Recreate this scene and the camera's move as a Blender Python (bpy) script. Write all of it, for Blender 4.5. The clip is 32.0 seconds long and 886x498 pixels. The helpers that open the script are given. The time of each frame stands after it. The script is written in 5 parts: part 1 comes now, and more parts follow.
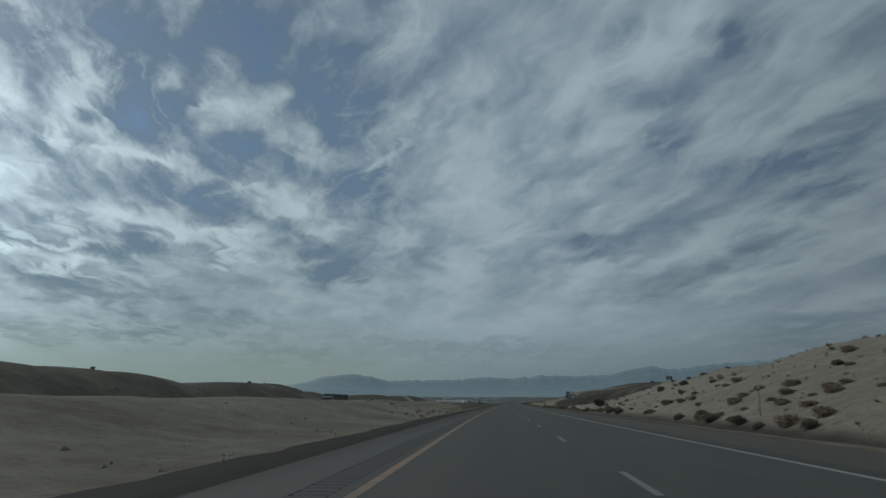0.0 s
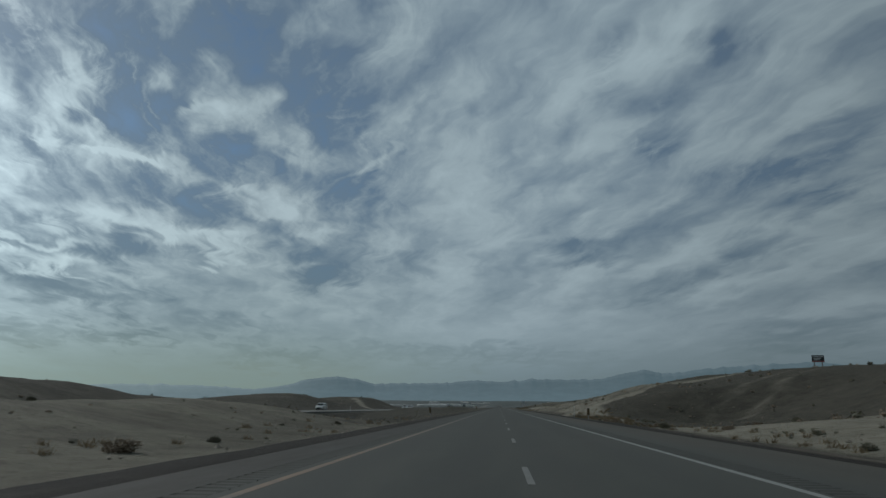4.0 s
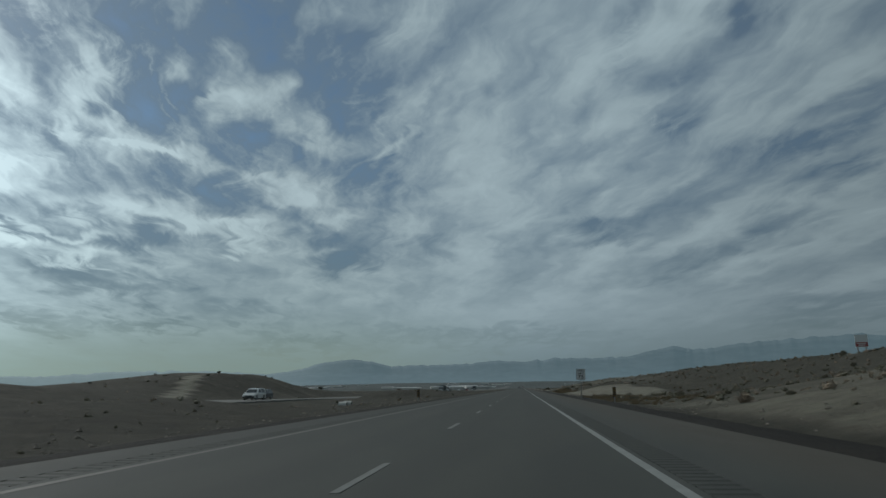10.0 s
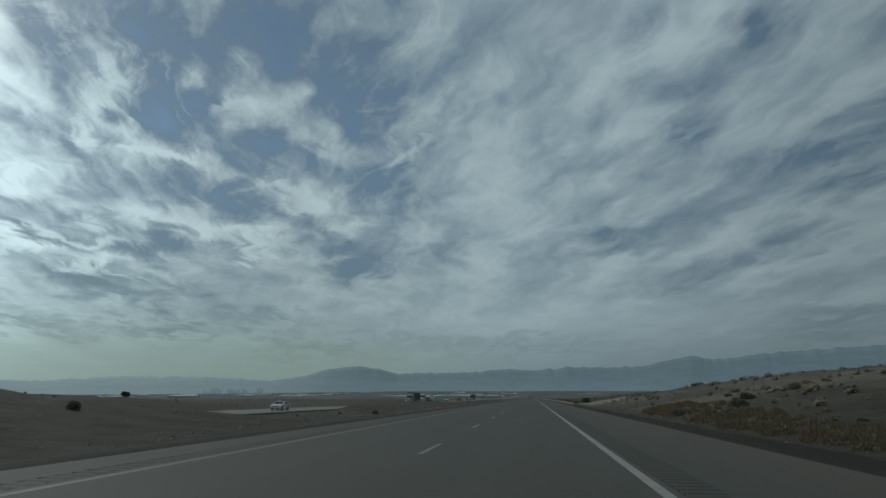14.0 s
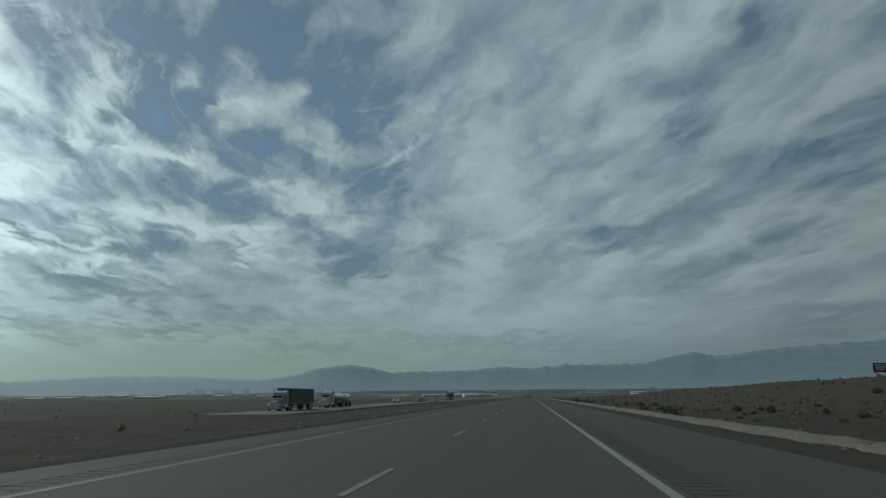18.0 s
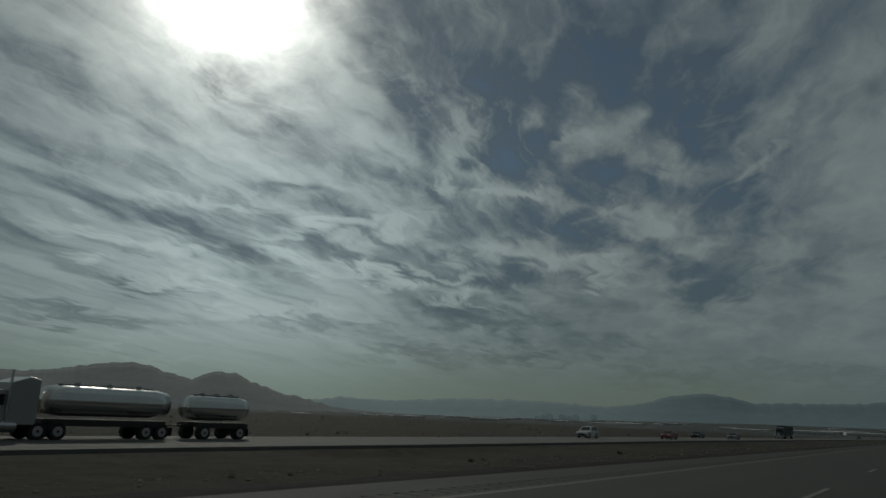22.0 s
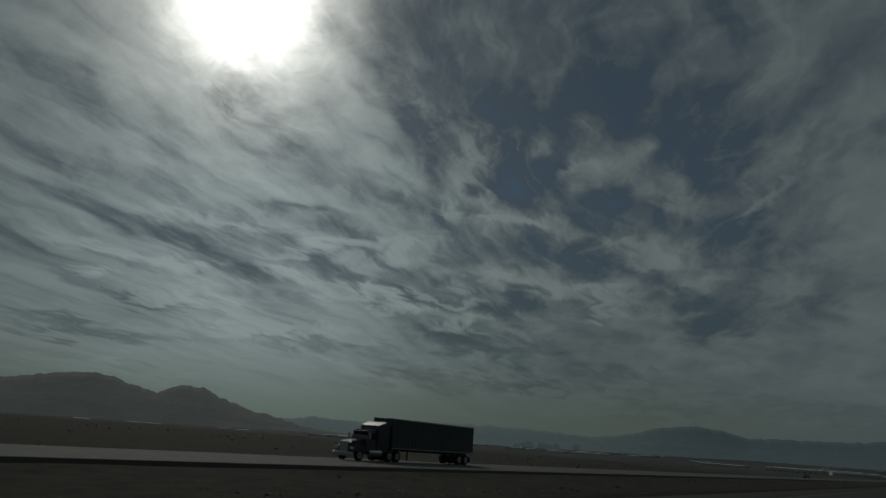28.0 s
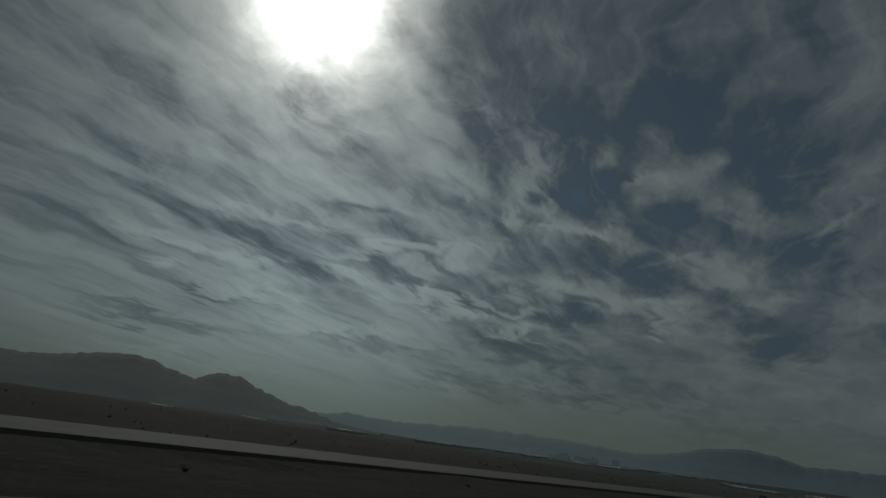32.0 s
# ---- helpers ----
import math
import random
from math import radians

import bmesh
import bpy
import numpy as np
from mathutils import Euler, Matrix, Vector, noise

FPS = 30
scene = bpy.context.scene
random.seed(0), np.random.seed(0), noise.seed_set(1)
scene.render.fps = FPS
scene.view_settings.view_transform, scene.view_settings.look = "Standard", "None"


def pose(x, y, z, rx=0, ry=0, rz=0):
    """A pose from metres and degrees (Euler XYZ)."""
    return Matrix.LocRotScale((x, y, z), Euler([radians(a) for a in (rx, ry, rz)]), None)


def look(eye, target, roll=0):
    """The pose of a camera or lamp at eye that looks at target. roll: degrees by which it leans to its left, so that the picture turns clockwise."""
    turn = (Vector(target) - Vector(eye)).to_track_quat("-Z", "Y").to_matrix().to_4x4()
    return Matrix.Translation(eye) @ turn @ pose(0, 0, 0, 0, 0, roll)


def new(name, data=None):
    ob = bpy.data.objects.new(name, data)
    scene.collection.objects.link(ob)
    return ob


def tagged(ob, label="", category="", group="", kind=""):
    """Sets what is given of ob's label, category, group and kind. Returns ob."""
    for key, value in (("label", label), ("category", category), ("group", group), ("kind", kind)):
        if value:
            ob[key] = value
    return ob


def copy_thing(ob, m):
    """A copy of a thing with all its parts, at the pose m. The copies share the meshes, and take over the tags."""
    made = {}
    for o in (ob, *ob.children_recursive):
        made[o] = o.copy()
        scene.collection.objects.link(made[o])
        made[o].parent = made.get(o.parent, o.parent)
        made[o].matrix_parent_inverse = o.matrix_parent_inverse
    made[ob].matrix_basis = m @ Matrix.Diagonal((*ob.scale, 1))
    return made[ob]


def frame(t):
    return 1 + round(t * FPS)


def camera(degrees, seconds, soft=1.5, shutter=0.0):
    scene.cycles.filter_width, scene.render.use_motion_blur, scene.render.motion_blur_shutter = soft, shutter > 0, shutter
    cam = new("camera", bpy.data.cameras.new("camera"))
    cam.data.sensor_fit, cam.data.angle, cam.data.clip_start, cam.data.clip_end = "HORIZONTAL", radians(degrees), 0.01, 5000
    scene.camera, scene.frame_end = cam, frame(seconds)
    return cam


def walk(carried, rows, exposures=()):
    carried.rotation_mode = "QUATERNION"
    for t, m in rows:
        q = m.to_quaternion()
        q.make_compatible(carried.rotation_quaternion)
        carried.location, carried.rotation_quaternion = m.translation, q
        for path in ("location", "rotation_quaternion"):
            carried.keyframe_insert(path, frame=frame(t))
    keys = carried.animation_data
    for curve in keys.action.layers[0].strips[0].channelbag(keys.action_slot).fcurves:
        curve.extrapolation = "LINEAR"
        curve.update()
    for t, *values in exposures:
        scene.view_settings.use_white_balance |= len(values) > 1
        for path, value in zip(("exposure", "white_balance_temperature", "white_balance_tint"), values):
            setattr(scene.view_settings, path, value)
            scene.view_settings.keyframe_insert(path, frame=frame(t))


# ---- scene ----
# The road runs along +y and falls gently; x = 0 is the lane line between its two lanes.
SLOPE, SPEED, EYE = 0.0187, 34.6, 1.08
LANE = 3.66


def smooth(a, b, v):
    k = min(1.0, max(0.0, (v - a) / (b - a)))
    return k * k * (3 - 2 * k)


def table(rows, v):
    """Smooth interpolation in a short table of (position, value)."""
    if v <= rows[0][0]:
        return rows[0][1]
    for (a, p), (b, q) in zip(rows, rows[1:]):
        if v <= b:
            return p + (q - p) * smooth(a, b, v)
    return rows[-1][1]


def centre(y):
    """Sideways place of the lane line: a gentle bend at the start, then straight."""
    return 1.15 * ((110 - y) / 110) ** 2 if y < 110 else 0.0


def level(y):
    """Height of the road along its length."""
    if y < 1500:
        return -SLOPE * y
    return -SLOPE * 1500 - 24 * (1 - math.exp(-(y - 1500) * SLOPE / 24))


# ---- camera ----
LATERAL = [(0, -2.0), (1, -1.9), (2, -1.75), (3, -1.25), (5.5, 0.8), (6, 1.35), (8, 1.8), (10, 2.0), (13, 2.2), (19, 2.1), (32, 2.1)]
AHEAD = [(0, -3.3), (1, -1.6), (2, 0.0), (3, 0.9), (6, 1.4), (10, 0.7), (13, 0.3), (16.5, 0.0), (32, 0.0)]
# seconds, turn to the left of the road, tilt upwards, lean, in degrees
TURNS = [
    (0, 5.28, 11.10, 0.24), (0.5, 5.21, 11.30, 0.46), (1, 5.04, 11.41, 0.15), (1.5, 4.91, 11.05, -0.06), (2, 5.03, 11.35, 0.19),
    (2.5, 4.76, 11.43, 0.23), (3, 4.58, 11.35, 0.02), (3.5, 4.53, 11.40, 0.60), (5.5, 4.51, 11.29, 0.21), (6, 4.44, 10.96, 0.22),
    (6.5, 4.35, 11.29, 0.62), (7, 4.70, 11.14, 0.43), (7.5, 5.29, 11.01, 0.57), (8, 7.28, 11.27, -0.73), (8.5, 5.92, 9.20, -0.15),
    (9, 6.47, 9.40, -0.85), (9.5, 6.35, 10.67, -0.61), (10, 6.13, 10.02, -0.59), (10.5, 7.11, 10.14, -0.51), (11, 7.10, 10.38, -0.38),
    (11.5, 6.89, 10.45, -0.13), (12, 7.02, 10.35, -0.36), (12.5, 6.94, 10.52, -0.22), (13, 7.05, 10.60, -0.23),
    (13.5, 7.06, 10.66, -0.23), (14, 7.11, 10.70, 0.05), (14.5, 7.12, 10.44, -0.06), (16.5, 7.49, 10.78, -0.10),
    (17, 7.72, 10.62, -0.12), (17.5, 7.53, 10.31, 0.42), (18, 6.83, 10.64, -0.31), (18.5, 4.96, 9.84, 2.21), (19, 7.47, 10.96, 0.35),
    (19.5, 16.37, 11.32, -1.16), (20, 24.33, 11.99, -0.80), (20.5, 28.98, 12.44, -0.77), (21, 32.72, 10.86, 0.35),
    (21.5, 34.10, 13.69, 1.88), (22, 35.00, 12.40, 1.93), (22.5, 34.45, 12.75, 2.14), (23, 34.01, 13.03, 1.24),
    (23.5, 31.81, 12.02, 1.95), (24, 30.18, 12.22, 1.37), (24.5, 28.81, 13.37, 2.83), (26.5, 33.02, 12.47, 5.15),
    (27, 32.30, 13.95, 4.65), (27.5, 33.69, 13.85, 4.53), (28, 35.49, 14.38, 3.93), (28.5, 36.86, 15.52, 3.59),
    (29, 39.54, 14.57, 4.62), (29.5, 38.88, 13.46, 2.93), (30, 40.77, 15.02, 2.63), (30.5, 39.52, 13.26, 3.55),
    (31, 40.39, 14.23, 4.26), (32, 40.44, 14.37, 7.83),
]


def line(rows, v):
    for (a, p), (b, q) in zip(rows, rows[1:]):
        if v <= b:
            return p + (q - p) * (v - a) / (b - a)
    return rows[-1][1]


def row(t, turn, tilt, lean):
    y = SPEED * t + line(AHEAD, t)
    eye = Vector((centre(y) + line(LATERAL, t), y, level(y) + EYE))
    a, e = radians(turn), radians(tilt)
    return t, look(eye, eye + 10 * Vector((-math.sin(a) * math.cos(e), math.cos(a) * math.cos(e), math.sin(e))), lean)


cam = camera(63.9, 32.0, soft=1.5, shutter=0.07)
walk(cam, [row(*r) for r in TURNS], [(0, -0.02, 6120, 9), (12, 0.02, 6130, 6), (19, 0.04, 6200, 3), (20, -0.2, 6250, 4), (21, -1.32, 6400, 3), (22, -1.15, 6600, 5), (23, -1.5, 6700, 4), (24, -0.95, 6700, 4), (24.6, -0.95, 6650, 4), (26.5, -1.0, 6500, 4), (27, -1.12, 6500, 4), (28, -1.75, 6600, 6), (30, -2.03, 6600, 6), (31, -1.78, 6600, 6), (32, -1.84, 6500, 6)])

# ---- sky and sun ----
SUN_AZ, SUN_EL = 53.9, 31.0     # to the left of the road, above the horizon


def aim(az, el):
    a, e = radians(az), radians(el)
    return Vector((-math.sin(a) * math.cos(e), math.cos(a) * math.cos(e), math.sin(e)))


class Nodes:
    """Short hand for building a node tree."""

    def __init__(self, tree):
        self.tree = tree
        tree.nodes.clear()

    def put(self, value, socket):
        if isinstance(value, bpy.types.NodeSocket):
            self.tree.links.new(value, socket)
        elif value is not None:
            socket.default_value = value

    def math(self, op, a, b=None, c=None, clamp=False):
        n = self.tree.nodes.new("ShaderNodeMath")
        n.operation, n.use_clamp = op, clamp
        for v, s in zip((a, b, c), n.inputs):
            self.put(v, s)
        return n.outputs[0]

    def vmath(self, op, a, b=None, scale=None):
        n = self.tree.nodes.new("ShaderNodeVectorMath")
        n.operation = op
        self.put(a, n.inputs[0])
        self.put(b, n.inputs[1])
        if scale is not None:
            self.put(scale, n.inputs["Scale"])
        return n.outputs["Value"] if op in ("LENGTH", "DOT_PRODUCT", "DISTANCE") else n.outputs["Vector"]

    def noise(self, vec, scale, detail=4.0, rough=0.5, distort=0.0, colour=False):
        n = self.tree.nodes.new("ShaderNodeTexNoise")
        self.put(vec, n.inputs["Vector"])
        n.inputs["Scale"].default_value, n.inputs["Detail"].default_value = scale, detail
        n.inputs["Roughness"].default_value, n.inputs["Distortion"].default_value = rough, distort
        return n.outputs["Color" if colour else "Fac"]

    def voronoi(self, vec, scale, feature="F1", out="Distance"):
        n = self.tree.nodes.new("ShaderNodeTexVoronoi")
        n.feature = feature
        self.put(vec, n.inputs["Vector"])
        n.inputs["Scale"].default_value = scale
        return n.outputs[out]

    def mapping(self, vec, loc=(0, 0, 0), rot=(0, 0, 0), scale=(1, 1, 1), kind="TEXTURE"):
        n = self.tree.nodes.new("ShaderNodeMapping")
        n.vector_type = kind
        self.put(vec, n.inputs["Vector"])
        n.inputs["Location"].default_value, n.inputs["Rotation"].default_value, n.inputs["Scale"].default_value = loc, rot, scale
        return n.outputs[0]

    def span(self, v, a, b, lo=0.0, hi=1.0, kind="SMOOTHSTEP"):
        n = self.tree.nodes.new("ShaderNodeMapRange")
        n.interpolation_type = kind
        for x, s in zip((v, a, b, lo, hi), n.inputs):
            self.put(x, s)
        return n.outputs[0]

    def mix(self, fac, a, b, blend="MIX"):
        n = self.tree.nodes.new("ShaderNodeMix")
        n.data_type, n.blend_type = "RGBA", blend
        self.put(fac, n.inputs["Factor"])
        for v, s in ((a, n.inputs[6]), (b, n.inputs[7])):
            self.put((*v, 1.0) if isinstance(v, tuple) and len(v) == 3 else v, s)
        return n.outputs[2]

    def join(self, x, y, z):
        n = self.tree.nodes.new("ShaderNodeCombineXYZ")
        for v, s in zip((x, y, z), n.inputs):
            self.put(v, s)
        return n.outputs[0]

    def split(self, v):
        n = self.tree.nodes.new("ShaderNodeSeparateXYZ")
        self.put(v, n.inputs[0])
        return n.outputs


# gaps of clear blue in the high cloud: degrees left of the road, degrees up, half width, half height, turn, strength
GAPS_AHEAD = [
    (31.2, 21.7, 2.3, 1.81, -8, 1), (29.7, 20.4, 1.7, 1.13, -26, 0.9), (27.1, 19.9, 2.0, 1.07, -44, 0.7), (21.4, 17.9, 2.6, 1.85, 16, 0.95), (13.6, 23.3, 3.8, 2.55, 52, 0.95), (21.0, 26.4, 3.1, 2.19, 54, 0.9),
    (24.1, 28.0, 3.7, 0.96, -6, 0.7), (31.5, 25.2, 5.3, 1.27, 1, 0.75), (23.2, 13.6, 3.9, 1.18, 9, 0.95), (28.3, 15.4, 1.7, 1.1, -5, 0.7), (11.4, 15.2, 2.9, 1.09, 24, 0.85), (13.9, 8.8, 2.3, 0.91, -10, 0.95),
    (29.8, 9.7, 2.4, 0.72, 2, 0.75), (30.4, 6.6, 3.6, 0.83, 3, 0.65), (28.0, 3.7, 3.0, 0.55, -1, 0.6), (34.4, 7.8, 2.2, 0.57, -3, 0.45),
]
GAPS_LOW = [
    (37.5, 10.4, 2.1, 0.35, 6, 0.5), (17.1, 2.3, 4.9, 0.61, 8, 0.45), (36.6, 3.9, 4.3, 0.55, -2, 0.35), (22.8, 4.9, 3.9, 0.61, 3, 0.35), (8.1, 10.4, 3.7, 0.73, 10, 0.35), (16.9, 11.2, 2.7, 0.63, 14, 0.5),
    (37.5, 24.1, 2.4, 1.3, 31, 0.65), (35.9, 16.9, 1.9, 0.69, 56, 0.45), (17.5, 17.9, 1.8, 0.81, 27, 0.45), (11.0, 19.0, 1.9, 0.63, 28, 0.3), (34.7, 11.4, 2.2, 0.49, 4, 0.4),
]
GAPS_BESIDE = [
    (-13.2, 18.6, 2.0, 1.2, -34, 0.8), (-22.0, 16.4, 4.4, 0.88, -11, 0.95), (-24.3, 14.2, 2.9, 0.86, -8, 0.9), (-6.9, 10.9, 2.7, 0.71, -7, 0.85), (-10.0, 25.5, 2.3, 1.07, -50, 0.75), (-18.3, 26.4, 2.9, 0.86, -3, 0.65),
    (-12.0, 22.5, 2.1, 1.0, -2, 0.45), (-19.6, 10.8, 2.7, 0.89, -18, 0.5), (-12.7, 8.4, 3.4, 1.02, -12, 0.4), (-5.9, 16.7, 3.5, 0.89, -17, 0.4), (-21.9, 4.2, 4.1, 0.94, -6, 0.5), (2.7, 2.9, 9.7, 0.62, 1, 0.35),
    (2.8, 21.8, 1.1, 0.8, -16, 0.4), (6.1, 26.2, 2.6, 1.13, -55, 0.3), (-24.8, 19.4, 2.7, 0.7, -7, 0.45), (-5.6, 20.7, 3.7, 0.99, -36, 0.3),
]
GAPS_BY_SUN = [
    (39.9, 28.7, 4.8, 2.17, 62, 0.8), (32.4, 26.9, 3.2, 2.35, 52, 0.7), (54.2, 23.8, 1.1, 0.48, 48, 0.8), (57.0, 13.6, 3.9, 0.71, 10, 0.85), (62.9, 14.4, 3.5, 0.63, 17, 0.75), (43.3, 11.9, 3.3, 0.63, 18, 0.75),
    (58.0, 8.4, 3.3, 0.41, 10, 0.65), (49.0, 16.9, 3.4, 0.57, -4, 0.55), (61.2, 5.4, 4.6, 0.44, 1, 0.7), (64.8, 16.6, 2.5, 0.55, 10, 0.6), (49.5, 21.2, 2.0, 0.47, -10, 0.5), (42.9, 25.7, 1.8, 0.74, 49, 0.5),
    (44.7, 15.3, 3.2, 0.45, 2, 0.5), (53.3, 10.9, 3.8, 0.38, 10, 0.5), (46.1, 5.7, 6.2, 0.39, 2, 0.4), (67.1, 22.3, 2.4, 0.76, 9, 0.5),
]
# thicker patches and curling wisps, in the same terms
WISPS_AHEAD = [
    (33.8, 21.7, 2.3, 0.79, 75, 0.75), (32.6, 19.6, 1.9, 0.65, 47, 0.6), (23.5, 25.5, 2.2, 1.06, 41, 0.8), (22.1, 22.1, 2.8, 1.61, -28, 0.9), (27.9, 21.9, 0.7, 0.57, -49, 0.7), (30.3, 17.1, 2.0, 0.29, -1, 1),
    (37.8, 13.7, 3.3, 0.5, -13, 0.3), (29.3, 11.8, 3.9, 0.93, 2, 0.85), (23.2, 10.6, 2.7, 0.48, 12, 0.85), (34.1, 8.8, 2.1, 0.53, -4, 0.6), (38.1, 9.4, 1.6, 0.43, 1, 0.8), (38.8, 20.4, 2.7, 0.85, 17, 0.65),
    (34.7, 17.7, 1.9, 0.49, -85, 0.7), (16.6, 19.5, 2.2, 1.07, 17, 0.7), (11.9, 17.2, 3.5, 0.32, -26, 0.6), (18.7, 27.0, 2.6, 0.8, -59, 0.65),
]
BANKS_AHEAD = [
    (19.3, 23.4, 1.7, 0.78, -40, 0.6), (26.8, 16.8, 3.6, 0.47, 13, 0.6), (20.6, 15.4, 2.3, 0.44, 17, 0.6), (18.3, 13.8, 2.0, 0.58, -2, 0.6), (25.5, 20.7, 1.8, 0.38, -48, 0.5), (39.5, 16.8, 2.1, 0.77, 25, 0.25),
    (28.3, 27.1, 3.5, 0.47, -43, 0.35), (34.7, 25.4, 3.3, 0.51, -56, 0.35), (15.8, 25.7, 2.2, 0.55, -58, 0.4), (1.3, 24.5, 7.1, 2.48, -35, 0.4), (2.4, 19.3, 3.7, 1.71, -16, 0.35), (-17.7, 20.7, 4.8, 1.72, -7, 0.12),
    (-3.0, 14.2, 4.9, 1.35, -16, 0.35), (8.1, 14.0, 2.8, 1.14, -9, 0.4), (-17.5, 8.1, 4.5, 0.82, -12, 0.25), (14.6, 12.2, 2.3, 0.54, 9, 0.4),
]
BANKS_BY_SUN = [
    (43.6, 13.9, 4.8, 0.4, -11, 0.8), (39.4, 13.8, 2.9, 0.36, -16, 0.8), (46.8, 10.7, 2.4, 0.49, 8, 0.75), (40.9, 10.3, 2.5, 0.36, 9, 0.8), (58.5, 10.8, 5.0, 0.53, 9, 0.7), (52.8, 8.1, 4.4, 0.47, 9, 0.5),
    (49.3, 18.6, 4.3, 0.74, 0, 0.5), (62.1, 19.5, 4.8, 0.8, 2, 0.4), (48.4, 6.5, 5.4, 0.61, 2, 0.4), (41.8, 21.3, 2.9, 0.81, 29, 0.5), (39.1, 30.3, 1.8, 0.47, 48, 0.6), (54.0, 15.1, 3.8, 0.34, 2, 0.5),
    (34.0, 10.6, 3.2, 0.36, 7, 0.5), (63.8, 11.4, 2.9, 0.43, 8, 0.5), (46.6, 21.7, 2.7, 0.62, 15, 0.4), (59.7, 2.8, 6.0, 0.4, 0, 0.3),
]


def build_world():
    world = bpy.data.worlds.new("sky")
    scene.world = world
    world.use_nodes = True
    n = Nodes(world.node_tree)
    coord = world.node_tree.nodes.new("ShaderNodeTexCoord").outputs["Generated"]
    d = n.vmath("NORMALIZE", coord)
    x, y, z = n.split(d)
    up = n.math("MAXIMUM", z, 0.0)
    # the sheet of cloud, seen in perspective from below
    flat = n.math("DIVIDE", 1.0, n.math("ADD", up, 0.14))
    sheet = n.join(n.math("MULTIPLY", x, flat), n.math("MULTIPLY", y, flat), 0.0)
    az = n.math("MULTIPLY", n.math("ARCTAN2", n.math("MULTIPLY", x, -1.0), y), 180 / math.pi)
    el = n.math("MULTIPLY", n.math("ARCSINE", z), 180 / math.pi)
    angles = n.join(az, el, 0.0)

    def swing(vec, scale, detail, ax, ay):
        v = n.vmath("SUBTRACT", n.noise(vec, scale, detail, 0.6, colour=True), (0.5, 0.5, 0.5))
        return n.vmath("MULTIPLY", v, (ax, ay, 0.0))

    # the gaps and banks, with edges drawn out along the wind
    wind = n.mapping(n.vmath("ADD", sheet, swing(sheet, 2.2, 2, 0.4, 0.4)), rot=(0, 0, radians(STREAM)), scale=(1.0, 3.6, 1))
    bent = n.vmath("ADD", n.vmath("ADD", angles, swing(sheet, 2.6, 2, 5.0, 4.0)), swing(wind, 6.5, 4, 7.0, 5.0))
    bx, by, _ = n.split(bent)
    total = 0.0
    for rows, sign in ((GAPS_AHEAD, -1.0), (GAPS_LOW, -1.0), (GAPS_BESIDE, -1.0), (GAPS_BY_SUN, -0.7), (WISPS_AHEAD, 1.0), (BANKS_AHEAD, 1.0), (BANKS_BY_SUN, 1.0)):
        for a, e, w, h, turn, s in rows:
            r = n.vmath("LENGTH", n.mapping(n.join(bx, by, total), (a, e, 0), (0, 0, radians(turn)), (w * 1.55, h * 1.6, 1e6)))
            total = n.math("ADD", n.span(r, 0.0, 1.25, sign * s, 0.0), total)
    # streaks that the wind draws out along the sheet, torn by a slow warp and a quicker one
    curled = n.vmath("ADD", n.vmath("ADD", sheet, swing(sheet, 1.6, 2, 0.36, 0.36)), swing(sheet, 5.0, 3, 0.13, 0.13))
    drawn = n.mapping(curled, rot=(0, 0, radians(STREAM)), scale=(1.0, 3.6, 1))
    streak = n.noise(drawn, 3.6, 5, 0.52)
    fibre = n.noise(n.mapping(curled, rot=(0, 0, radians(STREAM + 10)), scale=(1.0, 5.0, 1)), 14.0, 5, 0.58)
    puff = n.noise(n.vmath("ADD", sheet, swing(sheet, 4.0, 3, 0.25, 0.25)), 2.8, 5, 0.52)
    # thin bright strands, curling down from the thicker cloud
    turned = n.vmath("ADD", n.vmath("ADD", sheet, swing(sheet, 2.0, 1, 0.5, 0.5)), swing(sheet, 6.0, 4, 0.15, 0.15))
    strand = n.noise(n.mapping(turned, rot=(0, 0, radians(24)), scale=(0.8, 2.6, 1)), 6.0, 5, 0.55)
    ridge = n.math("SUBTRACT", 1.0, n.math("ABSOLUTE", n.math("MULTIPLY", n.math("SUBTRACT", strand, 0.5), 5.5)), clamp=True)
    wisps = n.math("MULTIPLY", ridge, ridge)
    left = n.span(az, -4.0, 20.0)
    sunny = n.span(az, 33.0, 45.0)
    inside = n.span(total, -0.1, -0.9)
    long_ = n.noise(n.mapping(curled, rot=(0, 0, radians(STREAM - 3)), scale=(1.0, 9.0, 1)), 6.5, 5, 0.55)
    body = n.math("MULTIPLY", n.math("SUBTRACT", streak, 0.5), n.math("MULTIPLY", n.span(left, 0.0, 1.0, 1.9, 2.1), n.span(sunny, 0.0, 1.0, 1.0, 0.75)))
    body = n.math("ADD", body, n.math("MULTIPLY", n.math("SUBTRACT", puff, 0.5), n.math("MULTIPLY", n.span(left, 0.0, 1.0, 0.7, 1.2), n.span(sunny, 0.0, 1.0, 1.0, 0.3))))
    combed = n.math("MULTIPLY", n.math("ADD", n.span(left, 0.0, 1.0, 0.6, 1.5), n.math("MULTIPLY", inside, 1.0)), n.math("MULTIPLY", n.span(sunny, 0.0, 1.0, 1.0, 0.55), n.span(el, 6.0, 17.0, 0.35, 1.0)))
    body = n.math("ADD", body, n.math("MULTIPLY", n.math("SUBTRACT", fibre, 0.5), combed))
